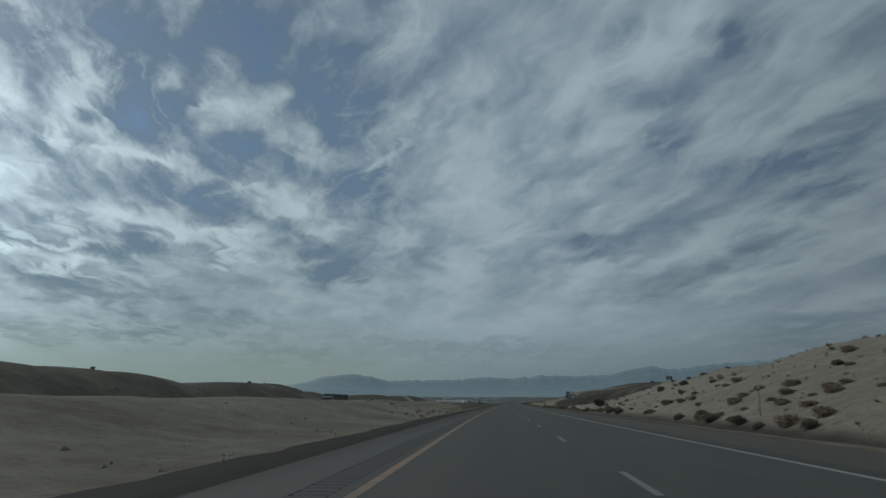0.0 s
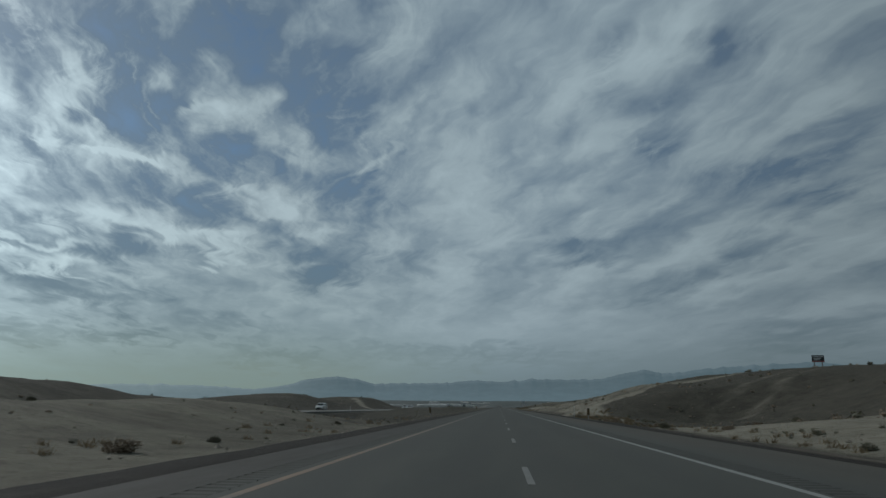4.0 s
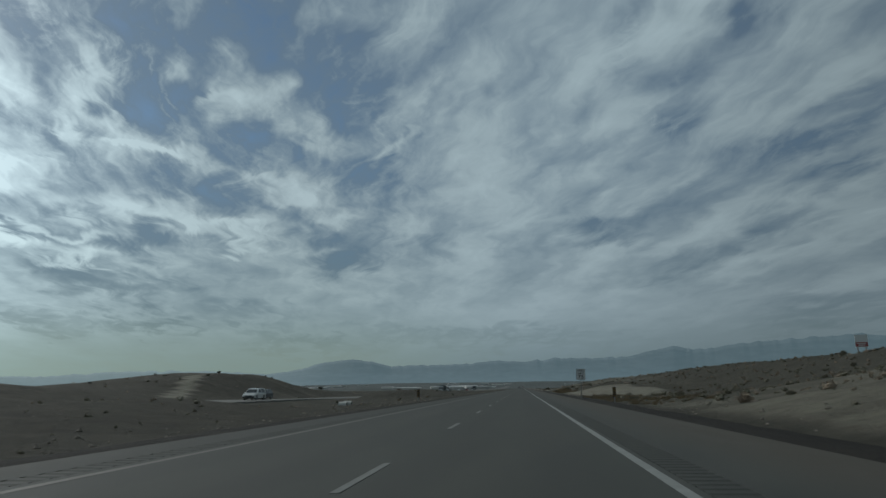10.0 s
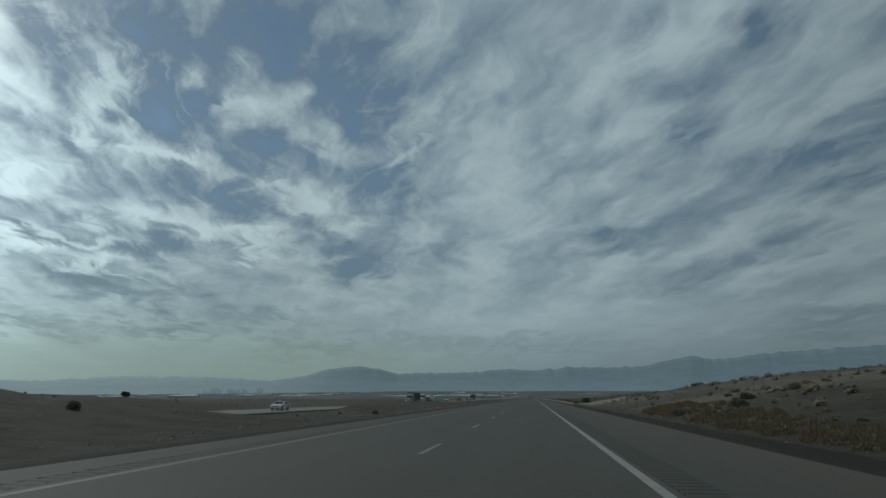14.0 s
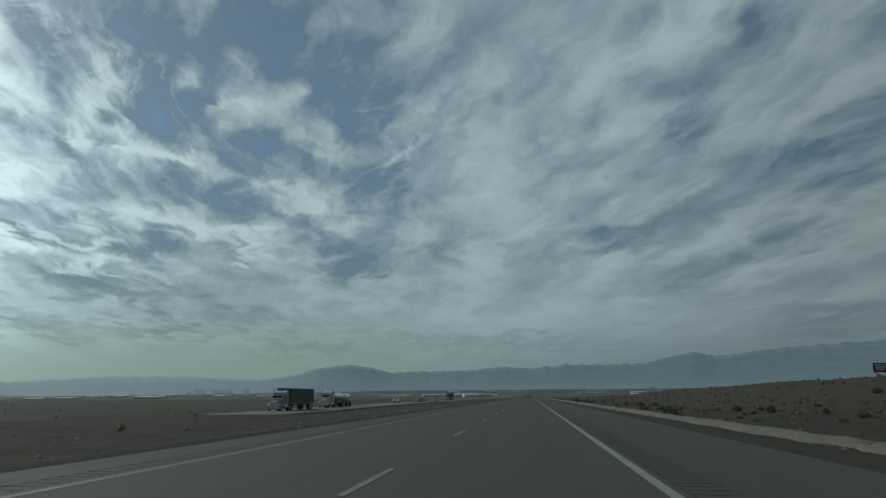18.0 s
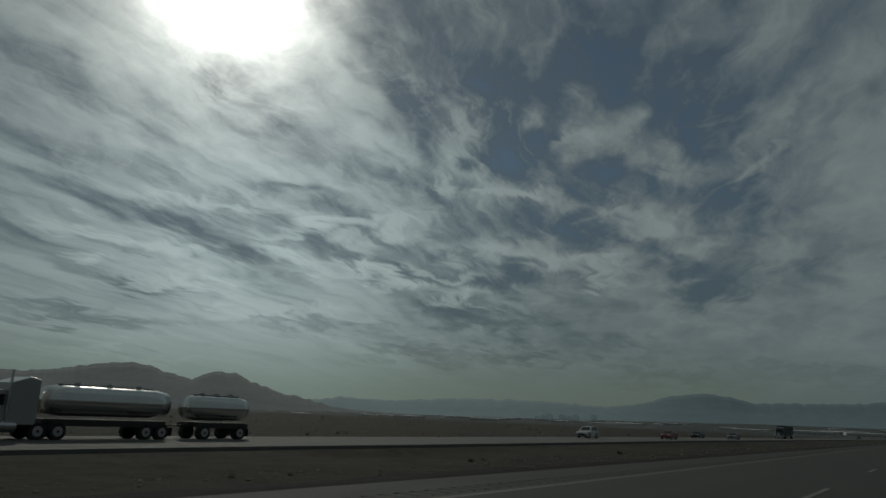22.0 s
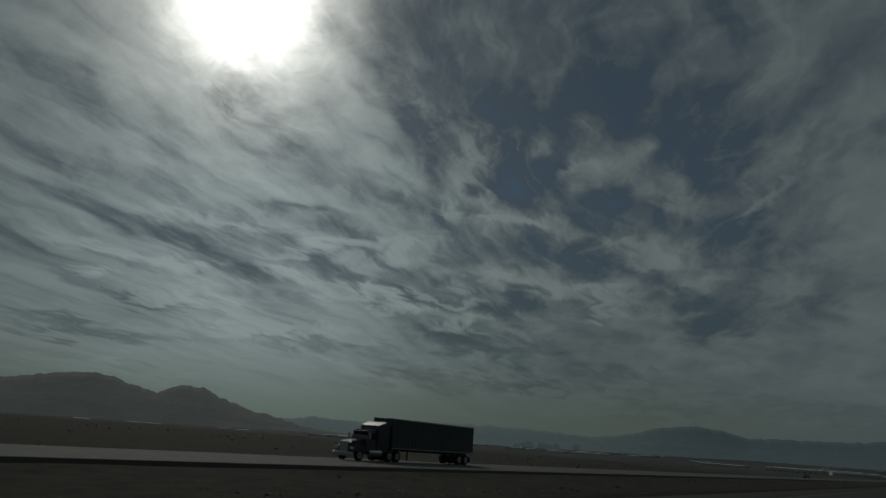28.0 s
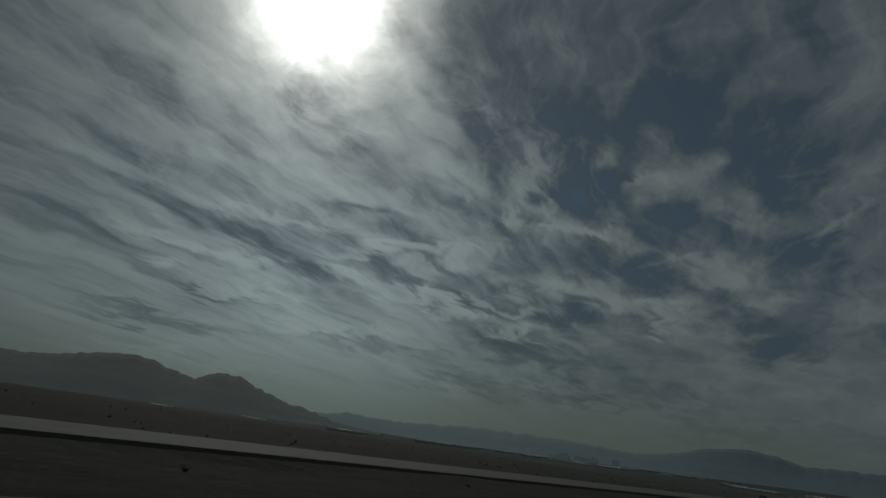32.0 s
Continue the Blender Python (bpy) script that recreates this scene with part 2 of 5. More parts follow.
    body = n.math("ADD", body, n.math("MULTIPLY", wisps, n.math("MULTIPLY", n.span(el, 9.0, 20.0), n.math("ADD", n.span(left, 0.0, 1.0, 0.05, 0.22), n.math("MULTIPLY", inside, 0.35)))))
    body = n.math("ADD", body, n.math("MULTIPLY", n.math("SUBTRACT", long_, 0.5), n.math("MULTIPLY", sunny, 1.5)))
    body = n.math("MULTIPLY", body, n.span(el, 2.0, 12.0, 0.22, 1.0))
    body = n.math("ADD", body, n.math("MULTIPLY", total, n.span(left, 0.0, 1.0, 0.66, 0.84)))
    body = n.math("ADD", body, n.math("MULTIPLY", sunny, 0.17))
    # thinner high up on the sunny side, closed towards the horizon and away from the sun
    open_ = n.math("MULTIPLY", n.span(el, 13.0, 26.0), n.math("MULTIPLY", left, n.span(az, 46.0, 36.0)))
    body = n.math("ADD", body, n.math("SUBTRACT", n.span(left, 0.0, 1.0, 0.81, 0.72), n.math("MULTIPLY", open_, 0.26)))
    body = n.math("ADD", body, n.span(el, 16.0, 6.0, 0.0, 0.12))
    cover = n.span(body, -0.75, 1.0, 0.10, 1.0, "LINEAR")
    low = n.span(z, 0.0, 0.10)
    cover = n.math("MAXIMUM", cover, n.math("MULTIPLY", n.span(z, 0.0, 0.11, 1.0, 0.0), 0.94))
    # light of the cloud: whiter towards the sun, greyer away from it
    toward = n.vmath("DOT_PRODUCT", d, tuple(aim(SUN_AZ, SUN_EL)))
    veil = n.vmath("DOT_PRODUCT", d, tuple(aim(51, 12)))
    near = n.math("POWER", n.math("MAXIMUM", veil, 0.0), 22.0)
    thick = n.span(body, 0.25, 1.5, kind="LINEAR")
    grey = n.mix(thick, (0.173, 0.227, 0.266), (0.490, 0.588, 0.610))
    warm = n.mix(low, n.mix(left, (0.215, 0.283, 0.302), (0.245, 0.315, 0.297)), grey)
    warm = n.mix(n.math("MULTIPLY", left, n.span(el, 3.0, 15.0, 0.6, 0.0)), warm, n.vmath("MULTIPLY", warm, (1.03, 1.04, 0.97)))
    lit = n.vmath("SCALE", warm, scale=n.math("ADD", n.span(toward, 0.15, 0.65, 0.51, 0.81), n.math("MULTIPLY", n.math("MULTIPLY", near, n.span(body, 0.2, 1.1, 0.5, 1.4)), 0.62)))
    sky = world.node_tree.nodes.new("ShaderNodeTexSky")
    sky.sky_type, sky.sun_disc = "NISHITA", False
    sky.sun_elevation, sky.sun_rotation = radians(SUN_EL), radians(-SUN_AZ)
    sky.altitude, sky.air_density, sky.dust_density, sky.ozone_density = 700, 1.0, 0.6, 2.0
    clear = n.vmath("SCALE", n.vmath("MULTIPLY", sky.outputs[0], (0.86, 0.98, 0.97)), scale=n.span(el, 4.0, 20.0, 0.55 * SKY, SKY))
    both = n.mix(cover, clear, lit)
    # the sun behind the sheet: its light spreads in the thicker cloud
    torn = n.vmath("NORMALIZE", n.vmath("ADD", d, n.vmath("SCALE", n.vmath("SUBTRACT", n.noise(curled, 7.0, 4, 0.6, colour=True), (0.5, 0.5, 0.5)), scale=0.10)))
    ahead = n.math("MAXIMUM", n.vmath("DOT_PRODUCT", torn, tuple(aim(SUN_AZ, SUN_EL))), 0.0)
    glow = n.math("MULTIPLY", n.math("POWER", ahead, 60.0), n.span(body, 0.1, 1.2, 0.18, 0.72))
    ring = n.math("MULTIPLY", n.math("POWER", ahead, 150.0), n.span(body, 0.0, 1.2, 0.3, 1.5))
    disc = n.math("MULTIPLY", n.math("POWER", ahead, 600.0), n.span(body, -0.1, 1.0, 3.0, 7.0))
    shine = n.vmath("SCALE", n.join(1.0, 0.98, 0.93), scale=n.math("ADD", glow, n.math("ADD", ring, disc)))
    both = n.vmath("ADD", both, shine)
    back = world.node_tree.nodes.new("ShaderNodeBackground")
    n.put(both, back.inputs["Color"])
    back.inputs["Strength"].default_value = 1.0
    out = world.node_tree.nodes.new("ShaderNodeOutputWorld")
    world.node_tree.links.new(back.outputs[0], out.inputs[0])


SKY, STREAM = 0.050, 11     # the stream of the cloud, in degrees left of the road
build_world()
sun = bpy.data.lights.new("sun", "SUN")
sun.energy, sun.angle, sun.color = 1.8, radians(1.5), (1.0, 0.95, 0.87)
lamp = new("sun", sun)
lamp.matrix_world = look(aim(SUN_AZ, SUN_EL) * 100, (0, 0, 0))

# ---- materials ----
def material(name, build, bump=None):
    m = bpy.data.materials.new(name)
    m.use_nodes = True
    n = Nodes(m.node_tree)
    bsdf = m.node_tree.nodes.new("ShaderNodeBsdfPrincipled")
    out = m.node_tree.nodes.new("ShaderNodeOutputMaterial")
    m.node_tree.links.new(bsdf.outputs[0], out.inputs[0])
    where = m.node_tree.nodes.new("ShaderNodeNewGeometry").outputs["Position"]
    build(n, bsdf, where)
    return m


def relief(n, bsdf, height, strength, distance):
    b = n.tree.nodes.new("ShaderNodeBump")
    b.inputs["Strength"].default_value, b.inputs["Distance"].default_value = strength, distance
    n.put(height, b.inputs["Height"])
    n.put(b.outputs[0], bsdf.inputs["Normal"])


def plain(name, colour, rough=0.6, metal=0.0, wear=0.12, scale=3.0):
    """Paint, plastic or metal with slight dirt and unevenness."""
    def build(n, bsdf, where):
        v = n.noise(where, scale, 5, 0.6)
        f = n.noise(where, scale * 14, 3, 0.6)
        k = n.math("ADD", n.math("MULTIPLY", v, 2 * wear), n.math("MULTIPLY", f, wear))
        n.put(n.vmath("SCALE", tuple(colour), scale=n.math("SUBTRACT", 1.0 + 1.5 * wear, k)), bsdf.inputs["Base Color"])
        n.put(n.math("ADD", rough - 0.08, n.math("MULTIPLY", v, 0.16)), bsdf.inputs["Roughness"])
        bsdf.inputs["Metallic"].default_value = metal
    return material(name, build)


def build_asphalt(n, bsdf, where):
    grain = n.noise(where, 55.0, 3, 0.7)
    mid = n.noise(n.mapping(where, scale=(1, 6, 1)), 1.6, 6, 0.6)
    broad = n.noise(n.mapping(where, scale=(1, 9, 1)), 0.35, 4, 0.55)
    x, y, z = n.split(where)
    tracks = n.math("ABSOLUTE", n.math("SINE", n.math("MULTIPLY", n.math("ADD", x, n.math("MULTIPLY", mid, 0.5)), math.pi / 1.83)))
    c = n.mix(n.span(mid, 0.3, 0.7), (0.041, 0.0435, 0.039), (0.057, 0.060, 0.054))
    c = n.mix(n.math("MULTIPLY", n.span(broad, 0.4, 0.7), 0.45), c, (0.061, 0.061, 0.054))
    c = n.mix(n.math("MULTIPLY", n.span(tracks, 0.55, 1.0), 0.22), c, (0.04, 0.04, 0.039))
    c = n.mix(n.math("MULTIPLY", n.span(grain, 0.55, 0.75), 0.25), c, (0.09, 0.089, 0.084))
    # dust on the shoulders: brown on the outer one, dark gravel and oil on the inner one at the start
    c = n.mix(n.math("MULTIPLY", n.span(x, 4.3, 6.6), n.span(broad, 0.3, 0.6, 0.35, 0.75)), c, (0.064, 0.056, 0.045))
    grubby = n.math("MULTIPLY", n.span(x, -3.9, -4.9), n.span(y, 260.0, 120.0, 0.25, 0.85))
    c = n.mix(n.math("MULTIPLY", grubby, n.span(mid, 0.2, 0.6, 0.6, 1.0)), c, (0.030, 0.027, 0.023))
    n.put(c, bsdf.inputs["Base Color"])
    n.put(n.span(mid, 0.2, 0.8, 0.78, 0.92), bsdf.inputs["Roughness"])
    bsdf.inputs["Specular IOR Level"].default_value = 0.14
    relief(n, bsdf, grain, 0.35, 0.006)


def build_gravel(n, bsdf, where):
    cell = n.voronoi(where, 14.0)
    grain = n.noise(where, 30.0, 4, 0.7)
    broad = n.noise(where, 0.5, 5, 0.6)
    c = n.mix(n.span(grain, 0.3, 0.75), (0.014, 0.013, 0.012), (0.046, 0.042, 0.037))
    c = n.mix(n.math("MULTIPLY", n.span(broad, 0.5, 0.75), 0.3), c, (0.075, 0.066, 0.055))
    # at the start of the drive the sand of the slope lies over the outer verge
    x, y, z = n.split(where)
    sand = n.math("MULTIPLY", n.span(y, 205.0, 130.0), n.span(x, 7.6, 8.6))
    c = n.mix(n.math("MULTIPLY", sand, n.span(broad, 0.3, 0.6, 0.55, 0.95)), c, (0.150, 0.130, 0.104))
    # past the cuttings the outer verge is rolled grit, near the colour of the road
    c = n.mix(n.math("MULTIPLY", n.span(y, 560.0, 640.0), n.span(x, 6.8, 7.6, 0.0, 0.75)), c, (0.056, 0.051, 0.043))
    n.put(c, bsdf.inputs["Base Color"])
    bsdf.inputs["Roughness"].default_value = 0.95
    bsdf.inputs["Specular IOR Level"].default_value = 0.08
    relief(n, bsdf, n.math("ADD", cell, grain), 0.8, 0.04)


def build_pale_gravel(n, bsdf, where):
    cell = n.voronoi(where, 9.0)
    grain = n.noise(where, 18.0, 5, 0.7)
    broad = n.noise(where, 0.6, 5, 0.6)
    c = n.mix(n.span(grain, 0.3, 0.75), (0.060, 0.056, 0.048), (0.185, 0.172, 0.148))
    c = n.mix(n.math("MULTIPLY", n.span(broad, 0.45, 0.7), 0.6), c, (0.11, 0.098, 0.08))
    n.put(c, bsdf.inputs["Base Color"])
    bsdf.inputs["Roughness"].default_value = 0.95
    relief(n, bsdf, n.math("ADD", cell, grain), 0.9, 0.06)


def build_earth(n, bsdf, where):
    soil = n.tree.nodes.new("ShaderNodeAttribute")
    soil.attribute_name = "soil"
    broad = n.noise(where, 0.06, 6, 0.62)
    mid = n.noise(where, 0.5, 8, 0.68)
    fine = n.noise(where, 5.0, 6, 0.75)
    grit = n.noise(where, 26.0, 4, 0.75)
    clods = n.voronoi(where, 2.2)
    pebbles = n.voronoi(where, 9.0)
    kind = n.span(n.math("ADD", soil.outputs["Fac"], n.math("MULTIPLY", n.math("SUBTRACT", broad, 0.5), 0.9)), 0.2, 0.75)
    dark = n.mix(n.span(mid, 0.2, 0.8), (0.035, 0.034, 0.028), (0.073, 0.068, 0.054))
    pale = n.mix(n.span(mid, 0.15, 0.85), (0.146, 0.136, 0.109), (0.243, 0.229, 0.184))
    c = n.mix(kind, dark, pale)
    patch = n.noise(where, 1.3, 6, 0.72)
    c = n.mix(n.math("MULTIPLY", n.span(patch, 0.50, 0.70), 0.55), c, (0.071, 0.063, 0.048))
    # far valley: suburb tones with bluish haze mixed into the base colour
    hazed_town = n.tree.nodes.new("ShaderNodeAttribute")
    hazed_town.attribute_name = "hazed_town"
    hazed_streets = n.mix(n.span(n.noise(n.mapping(where, scale=(3, 1, 1)), 0.02, 5, 0.7), 0.35, 0.65), (0.050, 0.060, 0.060), (0.115, 0.125, 0.120))
    c = n.mix(n.math("MULTIPLY", n.span(fine, 0.52, 0.74), 0.5), c, (0.050, 0.046, 0.037))
    c = n.mix(n.math("MULTIPLY", n.span(grit, 0.58, 0.75), 0.4), c, (0.24, 0.21, 0.17))
    c = n.mix(n.math("MULTIPLY", n.span(clods, 0.22, 0.08), 0.5), c, (0.058, 0.052, 0.042))
    c = n.mix(n.math("MULTIPLY", n.span(pebbles, 0.20, 0.08), 0.45), c, (0.20, 0.178, 0.146))
    c = n.mix(hazed_town.outputs["Fac"], c, hazed_streets)
    n.put(c, bsdf.inputs["Base Color"])
    bsdf.inputs["Roughness"].default_value = 0.95
    bsdf.inputs["Specular IOR Level"].default_value = 0.08
    h = n.math("ADD", n.math("MULTIPLY", mid, 0.9), n.math("ADD", n.math("MULTIPLY", fine, 0.8), n.math("MULTIPLY", clods, -0.5)))
    relief(n, bsdf, h, 1.0, 0.22)


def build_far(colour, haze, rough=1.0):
    """Mountains and city towers as a backdrop of distance; haze is painted on as emission."""
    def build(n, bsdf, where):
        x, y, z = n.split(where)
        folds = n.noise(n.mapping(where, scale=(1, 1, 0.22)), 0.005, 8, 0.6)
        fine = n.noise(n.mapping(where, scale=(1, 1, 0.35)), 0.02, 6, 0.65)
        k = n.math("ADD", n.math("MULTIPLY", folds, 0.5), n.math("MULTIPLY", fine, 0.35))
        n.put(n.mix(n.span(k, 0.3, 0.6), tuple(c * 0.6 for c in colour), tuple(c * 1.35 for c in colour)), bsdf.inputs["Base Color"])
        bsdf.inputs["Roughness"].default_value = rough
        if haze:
            # haze put in as emission: paler towards the sun, thicker over the valley floor
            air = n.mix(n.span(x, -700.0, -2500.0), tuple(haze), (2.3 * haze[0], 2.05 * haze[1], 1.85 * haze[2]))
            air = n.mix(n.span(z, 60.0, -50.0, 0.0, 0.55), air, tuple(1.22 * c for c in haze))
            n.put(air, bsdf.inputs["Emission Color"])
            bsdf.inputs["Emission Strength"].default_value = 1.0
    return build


ASPHALT = material("asphalt", build_asphalt)
# oncoming carriageway: its pale grazing sheen is put into the base colour
SHEEN_ROAD = plain("sheen_road", (0.115, 0.115, 0.105), 0.85, wear=0.2, scale=0.6)
SHEEN_ROAD.node_tree.nodes["Principled BSDF"].inputs["Specular IOR Level"].default_value = 0.15
GRAVEL = material("gravel", build_gravel)
PALE_GRAVEL = material("pale_gravel", build_pale_gravel)
EARTH = material("earth", build_earth)
HAZED_RANGE = material("hazed_far_rock", build_far((0.030, 0.036, 0.042), (0.065, 0.098, 0.110)))
HAZED_ROCK = material("hazed_near_rock", build_far((0.034, 0.042, 0.047), (0.026, 0.034, 0.037)))
WHITE_LINE = plain("white_line", (0.160, 0.165, 0.154), 0.7, wear=0.25, scale=2.0)
DASH_LINE = plain("lane_paint", (0.100, 0.102, 0.094), 0.75, wear=0.3, scale=2.0)


def build_yellow(n, bsdf, where):
    """Fresh yellow paint at first, worn to a pale tan farther along."""
    x, y, z = n.split(where)
    worn = n.noise(where, 2.0, 5, 0.6)
    c = n.mix(n.span(y, 120.0, 240.0), (0.140, 0.084, 0.043), (0.068, 0.061, 0.049))
    n.put(n.mix(n.span(worn, 0.42, 0.72, 0.0, 0.7), c, (0.055, 0.054, 0.047)), bsdf.inputs["Base Color"])
    bsdf.inputs["Roughness"].default_value = 0.75


YELLOW_LINE = material("yellow_line", build_yellow)
STEEL = plain("galvanised_steel", (0.30, 0.31, 0.31), 0.5, 0.6)
SIGN_BACK = plain("sign_back", (0.35, 0.36, 0.36), 0.45, 0.7)
SIGN_WHITE = plain("sign_white", (0.62, 0.63, 0.62), 0.5, wear=0.08)
SIGN_BLACK = plain("sign_black", (0.02, 0.02, 0.022), 0.5)
SIGN_BLUE = plain("sign_blue", (0.04, 0.065, 0.165), 0.5)
SIGN_RED = plain("sign_red", (0.27, 0.045, 0.045), 0.5)
SIGN_YELLOW = plain("sign_yellow", (0.19, 0.115, 0.030), 0.6, wear=0.25)
BROWN = plain("timber", (0.13, 0.09, 0.06), 0.85)


# ---- building blocks ----
def mesh_of(bm, name, mats, shade=False):
    me = bpy.data.meshes.new(name)
    bm.to_mesh(me)
    bm.free()
    for m in (mats if isinstance(mats, (list, tuple)) else [mats]):
        me.materials.append(m)
    if shade:
        me.polygons.foreach_set("use_smooth", [True] * len(me.polygons))
    return me


def part(name, bm, mat, parent, label="", shade=False):
    """One mesh object under a thing or a part."""
    ob = new(name, mesh_of(bm, name, mat, shade))
    ob.parent = parent
    return tagged(ob, label)


def thing(name, label, category, at=None, group="", kind=""):
    """An empty at the base of a thing, which holds its parts."""
    ob = new(name)
    ob.empty_display_size = 0.3
    if at is not None:
        ob.matrix_world = at
    return tagged(ob, label, category, group, kind)


def box(bm, size, at=(0, 0, 0), bevel=0.0, turn=None):
    r = bmesh.ops.create_cube(bm, size=1.0)
    m = Matrix.Translation(at) @ (turn or Matrix()) @ Matrix.Diagonal((*size, 1))
    bmesh.ops.transform(bm, matrix=m, verts=r["verts"])
    if bevel:
        edges = {e for v in r["verts"] for e in v.link_edges}
        bmesh.ops.bevel(bm, geom=list(edges), offset=bevel, segments=2, affect="EDGES", profile=0.6)
    return bm


def rod(bm, r, a, b, sides=10, r2=None):
    a, b = Vector(a), Vector(b)
    d = b - a
    m = Matrix.Translation((a + b) / 2) @ d.to_track_quat("Z", "Y").to_matrix().to_4x4()
    bmesh.ops.create_cone(bm, cap_ends=True, segments=sides, radius1=r, radius2=r if r2 is None else r2, depth=d.length, matrix=m)
    return bm


def B():
    return bmesh.new()


# ---- the lie of the land ----
LEFT_RIDGE = [(-200, 6), (110, 6.8), (130, 6.3), (163, 4.2), (195, 6.2), (215, 6.3), (250, 4.5), (285, 2.4), (330, 1.0), (358, 2), (374, 3.6),
              (394, 4.8), (409, 4.6), (430, 2.7), (460, 1.7), (485, 2.0), (503, 3.9), (524, 5.3), (545, 5.4), (565, 3.3), (590, 1.2), (620, 0.6), (660, -1), (720, -2.5)]
RIGHT_BERM = [(-200, 6.5), (58, 6.1), (90, 5.6), (128, 4.9), (150, 3.9), (180, 1.9), (198, 0.0), (225, -1.4), (240, -1.0), (256, 4.4), (272, 5.3), (292, 5.4),
              (318, 4.6), (338, 4.1), (370, 3.4), (395, 2.5), (420, 0.8), (450, -0.4), (490, -0.4), (507, 1.2), (541, 3.2), (570, 3.3), (598, 2.6), (629, 1.5), (655, 0.2), (690, -1.0)]
RIGHT_RIDGE = [(-200, 8), (240, 8), (293, 9.4), (368, 11), (410, 10), (440, 7.5), (475, 6.7), (550, 7.0), (600, 6.2), (650, 5.6), (712, 4.3), (860, 3.8), (1060, 1.5), (1300, 0)]
MEDIAN = [(-200, 1.3), (60, 1.3), (190, 1.15), (225, -0.7), (245, -1.7), (288, -1.7), (312, -0.9), (335, 0.4), (390, 0.4), (410, -0.9), (440, -0.9), (472, -0.9), (486, 0.7), (519, 0.8),
          (535, -1.2), (588, -1.4), (602, -0.1), (670, -0.1), (687, -1.7), (900, -1.7), (1200, -1.5)]
OPPOSITE = [(-200, -1.3), (165, -1.3), (250, -0.15), (350, -0.38), (450, -0.5), (520, -1.0), (570, -1.15), (740, -1.5), (800, -1.3), (900, -1.1), (1200, -1.1)]
SANDY = [(-200, 1.0), (195, 1.0), (225, 0.6), (390, 0.45), (420, 0.2), (510, 0.2), (535, 0.4), (600, 0.3), (660, 0.12)]
OPP_NEAR, OPP_FAR = -34.6, -47.4     # edges of the other carriageway


def land(x, y):
    """Height of the ground over the road's level, and how pale its soil is."""
    u = x - centre(max(y, -120))
    o = table(OPPOSITE, y)
    soil = 0.42
    if u > 6.9:
        berm, ridge = table(RIGHT_BERM, y), table(RIGHT_RIDGE, y)
        if u < 9.4:
            h = -0.06 - 0.16 * smooth(6.9, 9.4, u)
        elif u < 28:
            h = -0.22 + (berm + 0.22) * ((u - 9.4) / 18.6) ** (0.85 + 0.65 * smooth(80, 115, y) * (1 - smooth(190, 235, y)) + 0.6 * smooth(375, 400, y) * (1 - smooth(470, 500, y)))
        elif u < 65:
            h = berm + (ridge - berm) * smooth(24, 65, u) if ridge > berm else berm
        else:
            far = ridge * (0.6 + 0.4 * smooth(540, 700, y))
            h = ridge + (far - ridge) * smooth(65, 200, u) + 9 * smooth(200, 2500, u)
        # a low bare mound of sand beside the verge
        h += 1.30 * smooth(9.8, 19, u) * (1 - smooth(23, 31, u)) * smooth(455, 472, y) * (1 - smooth(497, 510, y))
        bare = 252 + 1.17 * (u - 13.6)      # where the dark cut face meets the sand
        soil = 0.12 + 0.72 * table(SANDY, y) * smooth(0.0, 1.2, berm) * smooth(9, 11, u) * (1 - smooth(30, 44, u))
        if 212 < y < bare + 9 and u < 70:
            if y > bare:
                soil = 0.62 - 0.22 * smooth(bare + 3, bare + 9, y)
            else:
                wash = smooth(10, 11.5, u) * (1 - smooth(14, 16.5, u)) * smooth(216, 224, y)
                track = max(1 - abs(y - bare + 26) / 3.5, 1 - abs(y - bare + 34) / 3.0, 0.0)
                soil = smooth(212, 222, y) * (0.04 + 0.4 * track) + 0.75 * wash
        soil = max(soil, 0.56 * smooth(9.7, 11, u) * (1 - smooth(22, 29, u)) * smooth(438, 464, y) * (1 - smooth(499, 508, y)))
        soil = max(soil, 0.8 * smooth(9.6, 11, u) * (1 - smooth(17, 26, u)) * smooth(575, 590, y) * (1 - smooth(616, 630, y)))
    elif u > -5.6:
        h = -0.30
    elif u > OPP_NEAR:
        m = table(MEDIAN, y)
        if u > -9:
            h = -0.06 - 0.25 * smooth(-5.6, -9, u)
        elif u > -22:
            h = -0.31 + (m + 0.31) * smooth(-9, -22, u)
        else:
            h = m + (min(o - 0.35, m) - m) * smooth(-25, -31.5, u)
            if u < -31.5:
                h += (o - 0.06 - h) * smooth(-31.5, OPP_NEAR, u)
        # past y = 190 darker brown, partly a windscreen reflection painted into the soil
        soil = (0.20 + 0.36 * smooth(0.2, 1.0, m)) * (1 - smooth(190, 230, y)) - 0.06 * smooth(190, 230, y)
    elif u > OPP_FAR:
        h = o - 0.3
    else:
        ridge = table(LEFT_RIDGE, y)
        if u > -51:
            h = o - 0.06 - 0.5 * smooth(OPP_FAR, -51, u)
        elif u > -73:
            h = o - 0.56 + (ridge - o + 0.56) * smooth(-51, -75, u)
        else:
            h = ridge - (ridge + 2.0) * smooth(-79, -165, u) - 14 * smooth(-260, -2200, u)
        soil = 0.14 + 0.16 * smooth(3, 6, ridge)
        if -76 < u < -51:       # a pale track that climbs the slope
            soil = max(soil, 0.75 * (1 - smooth(3.5, 7.0, abs(y - 449 - 2.65 * (-52 - u)))))
    return h, soil


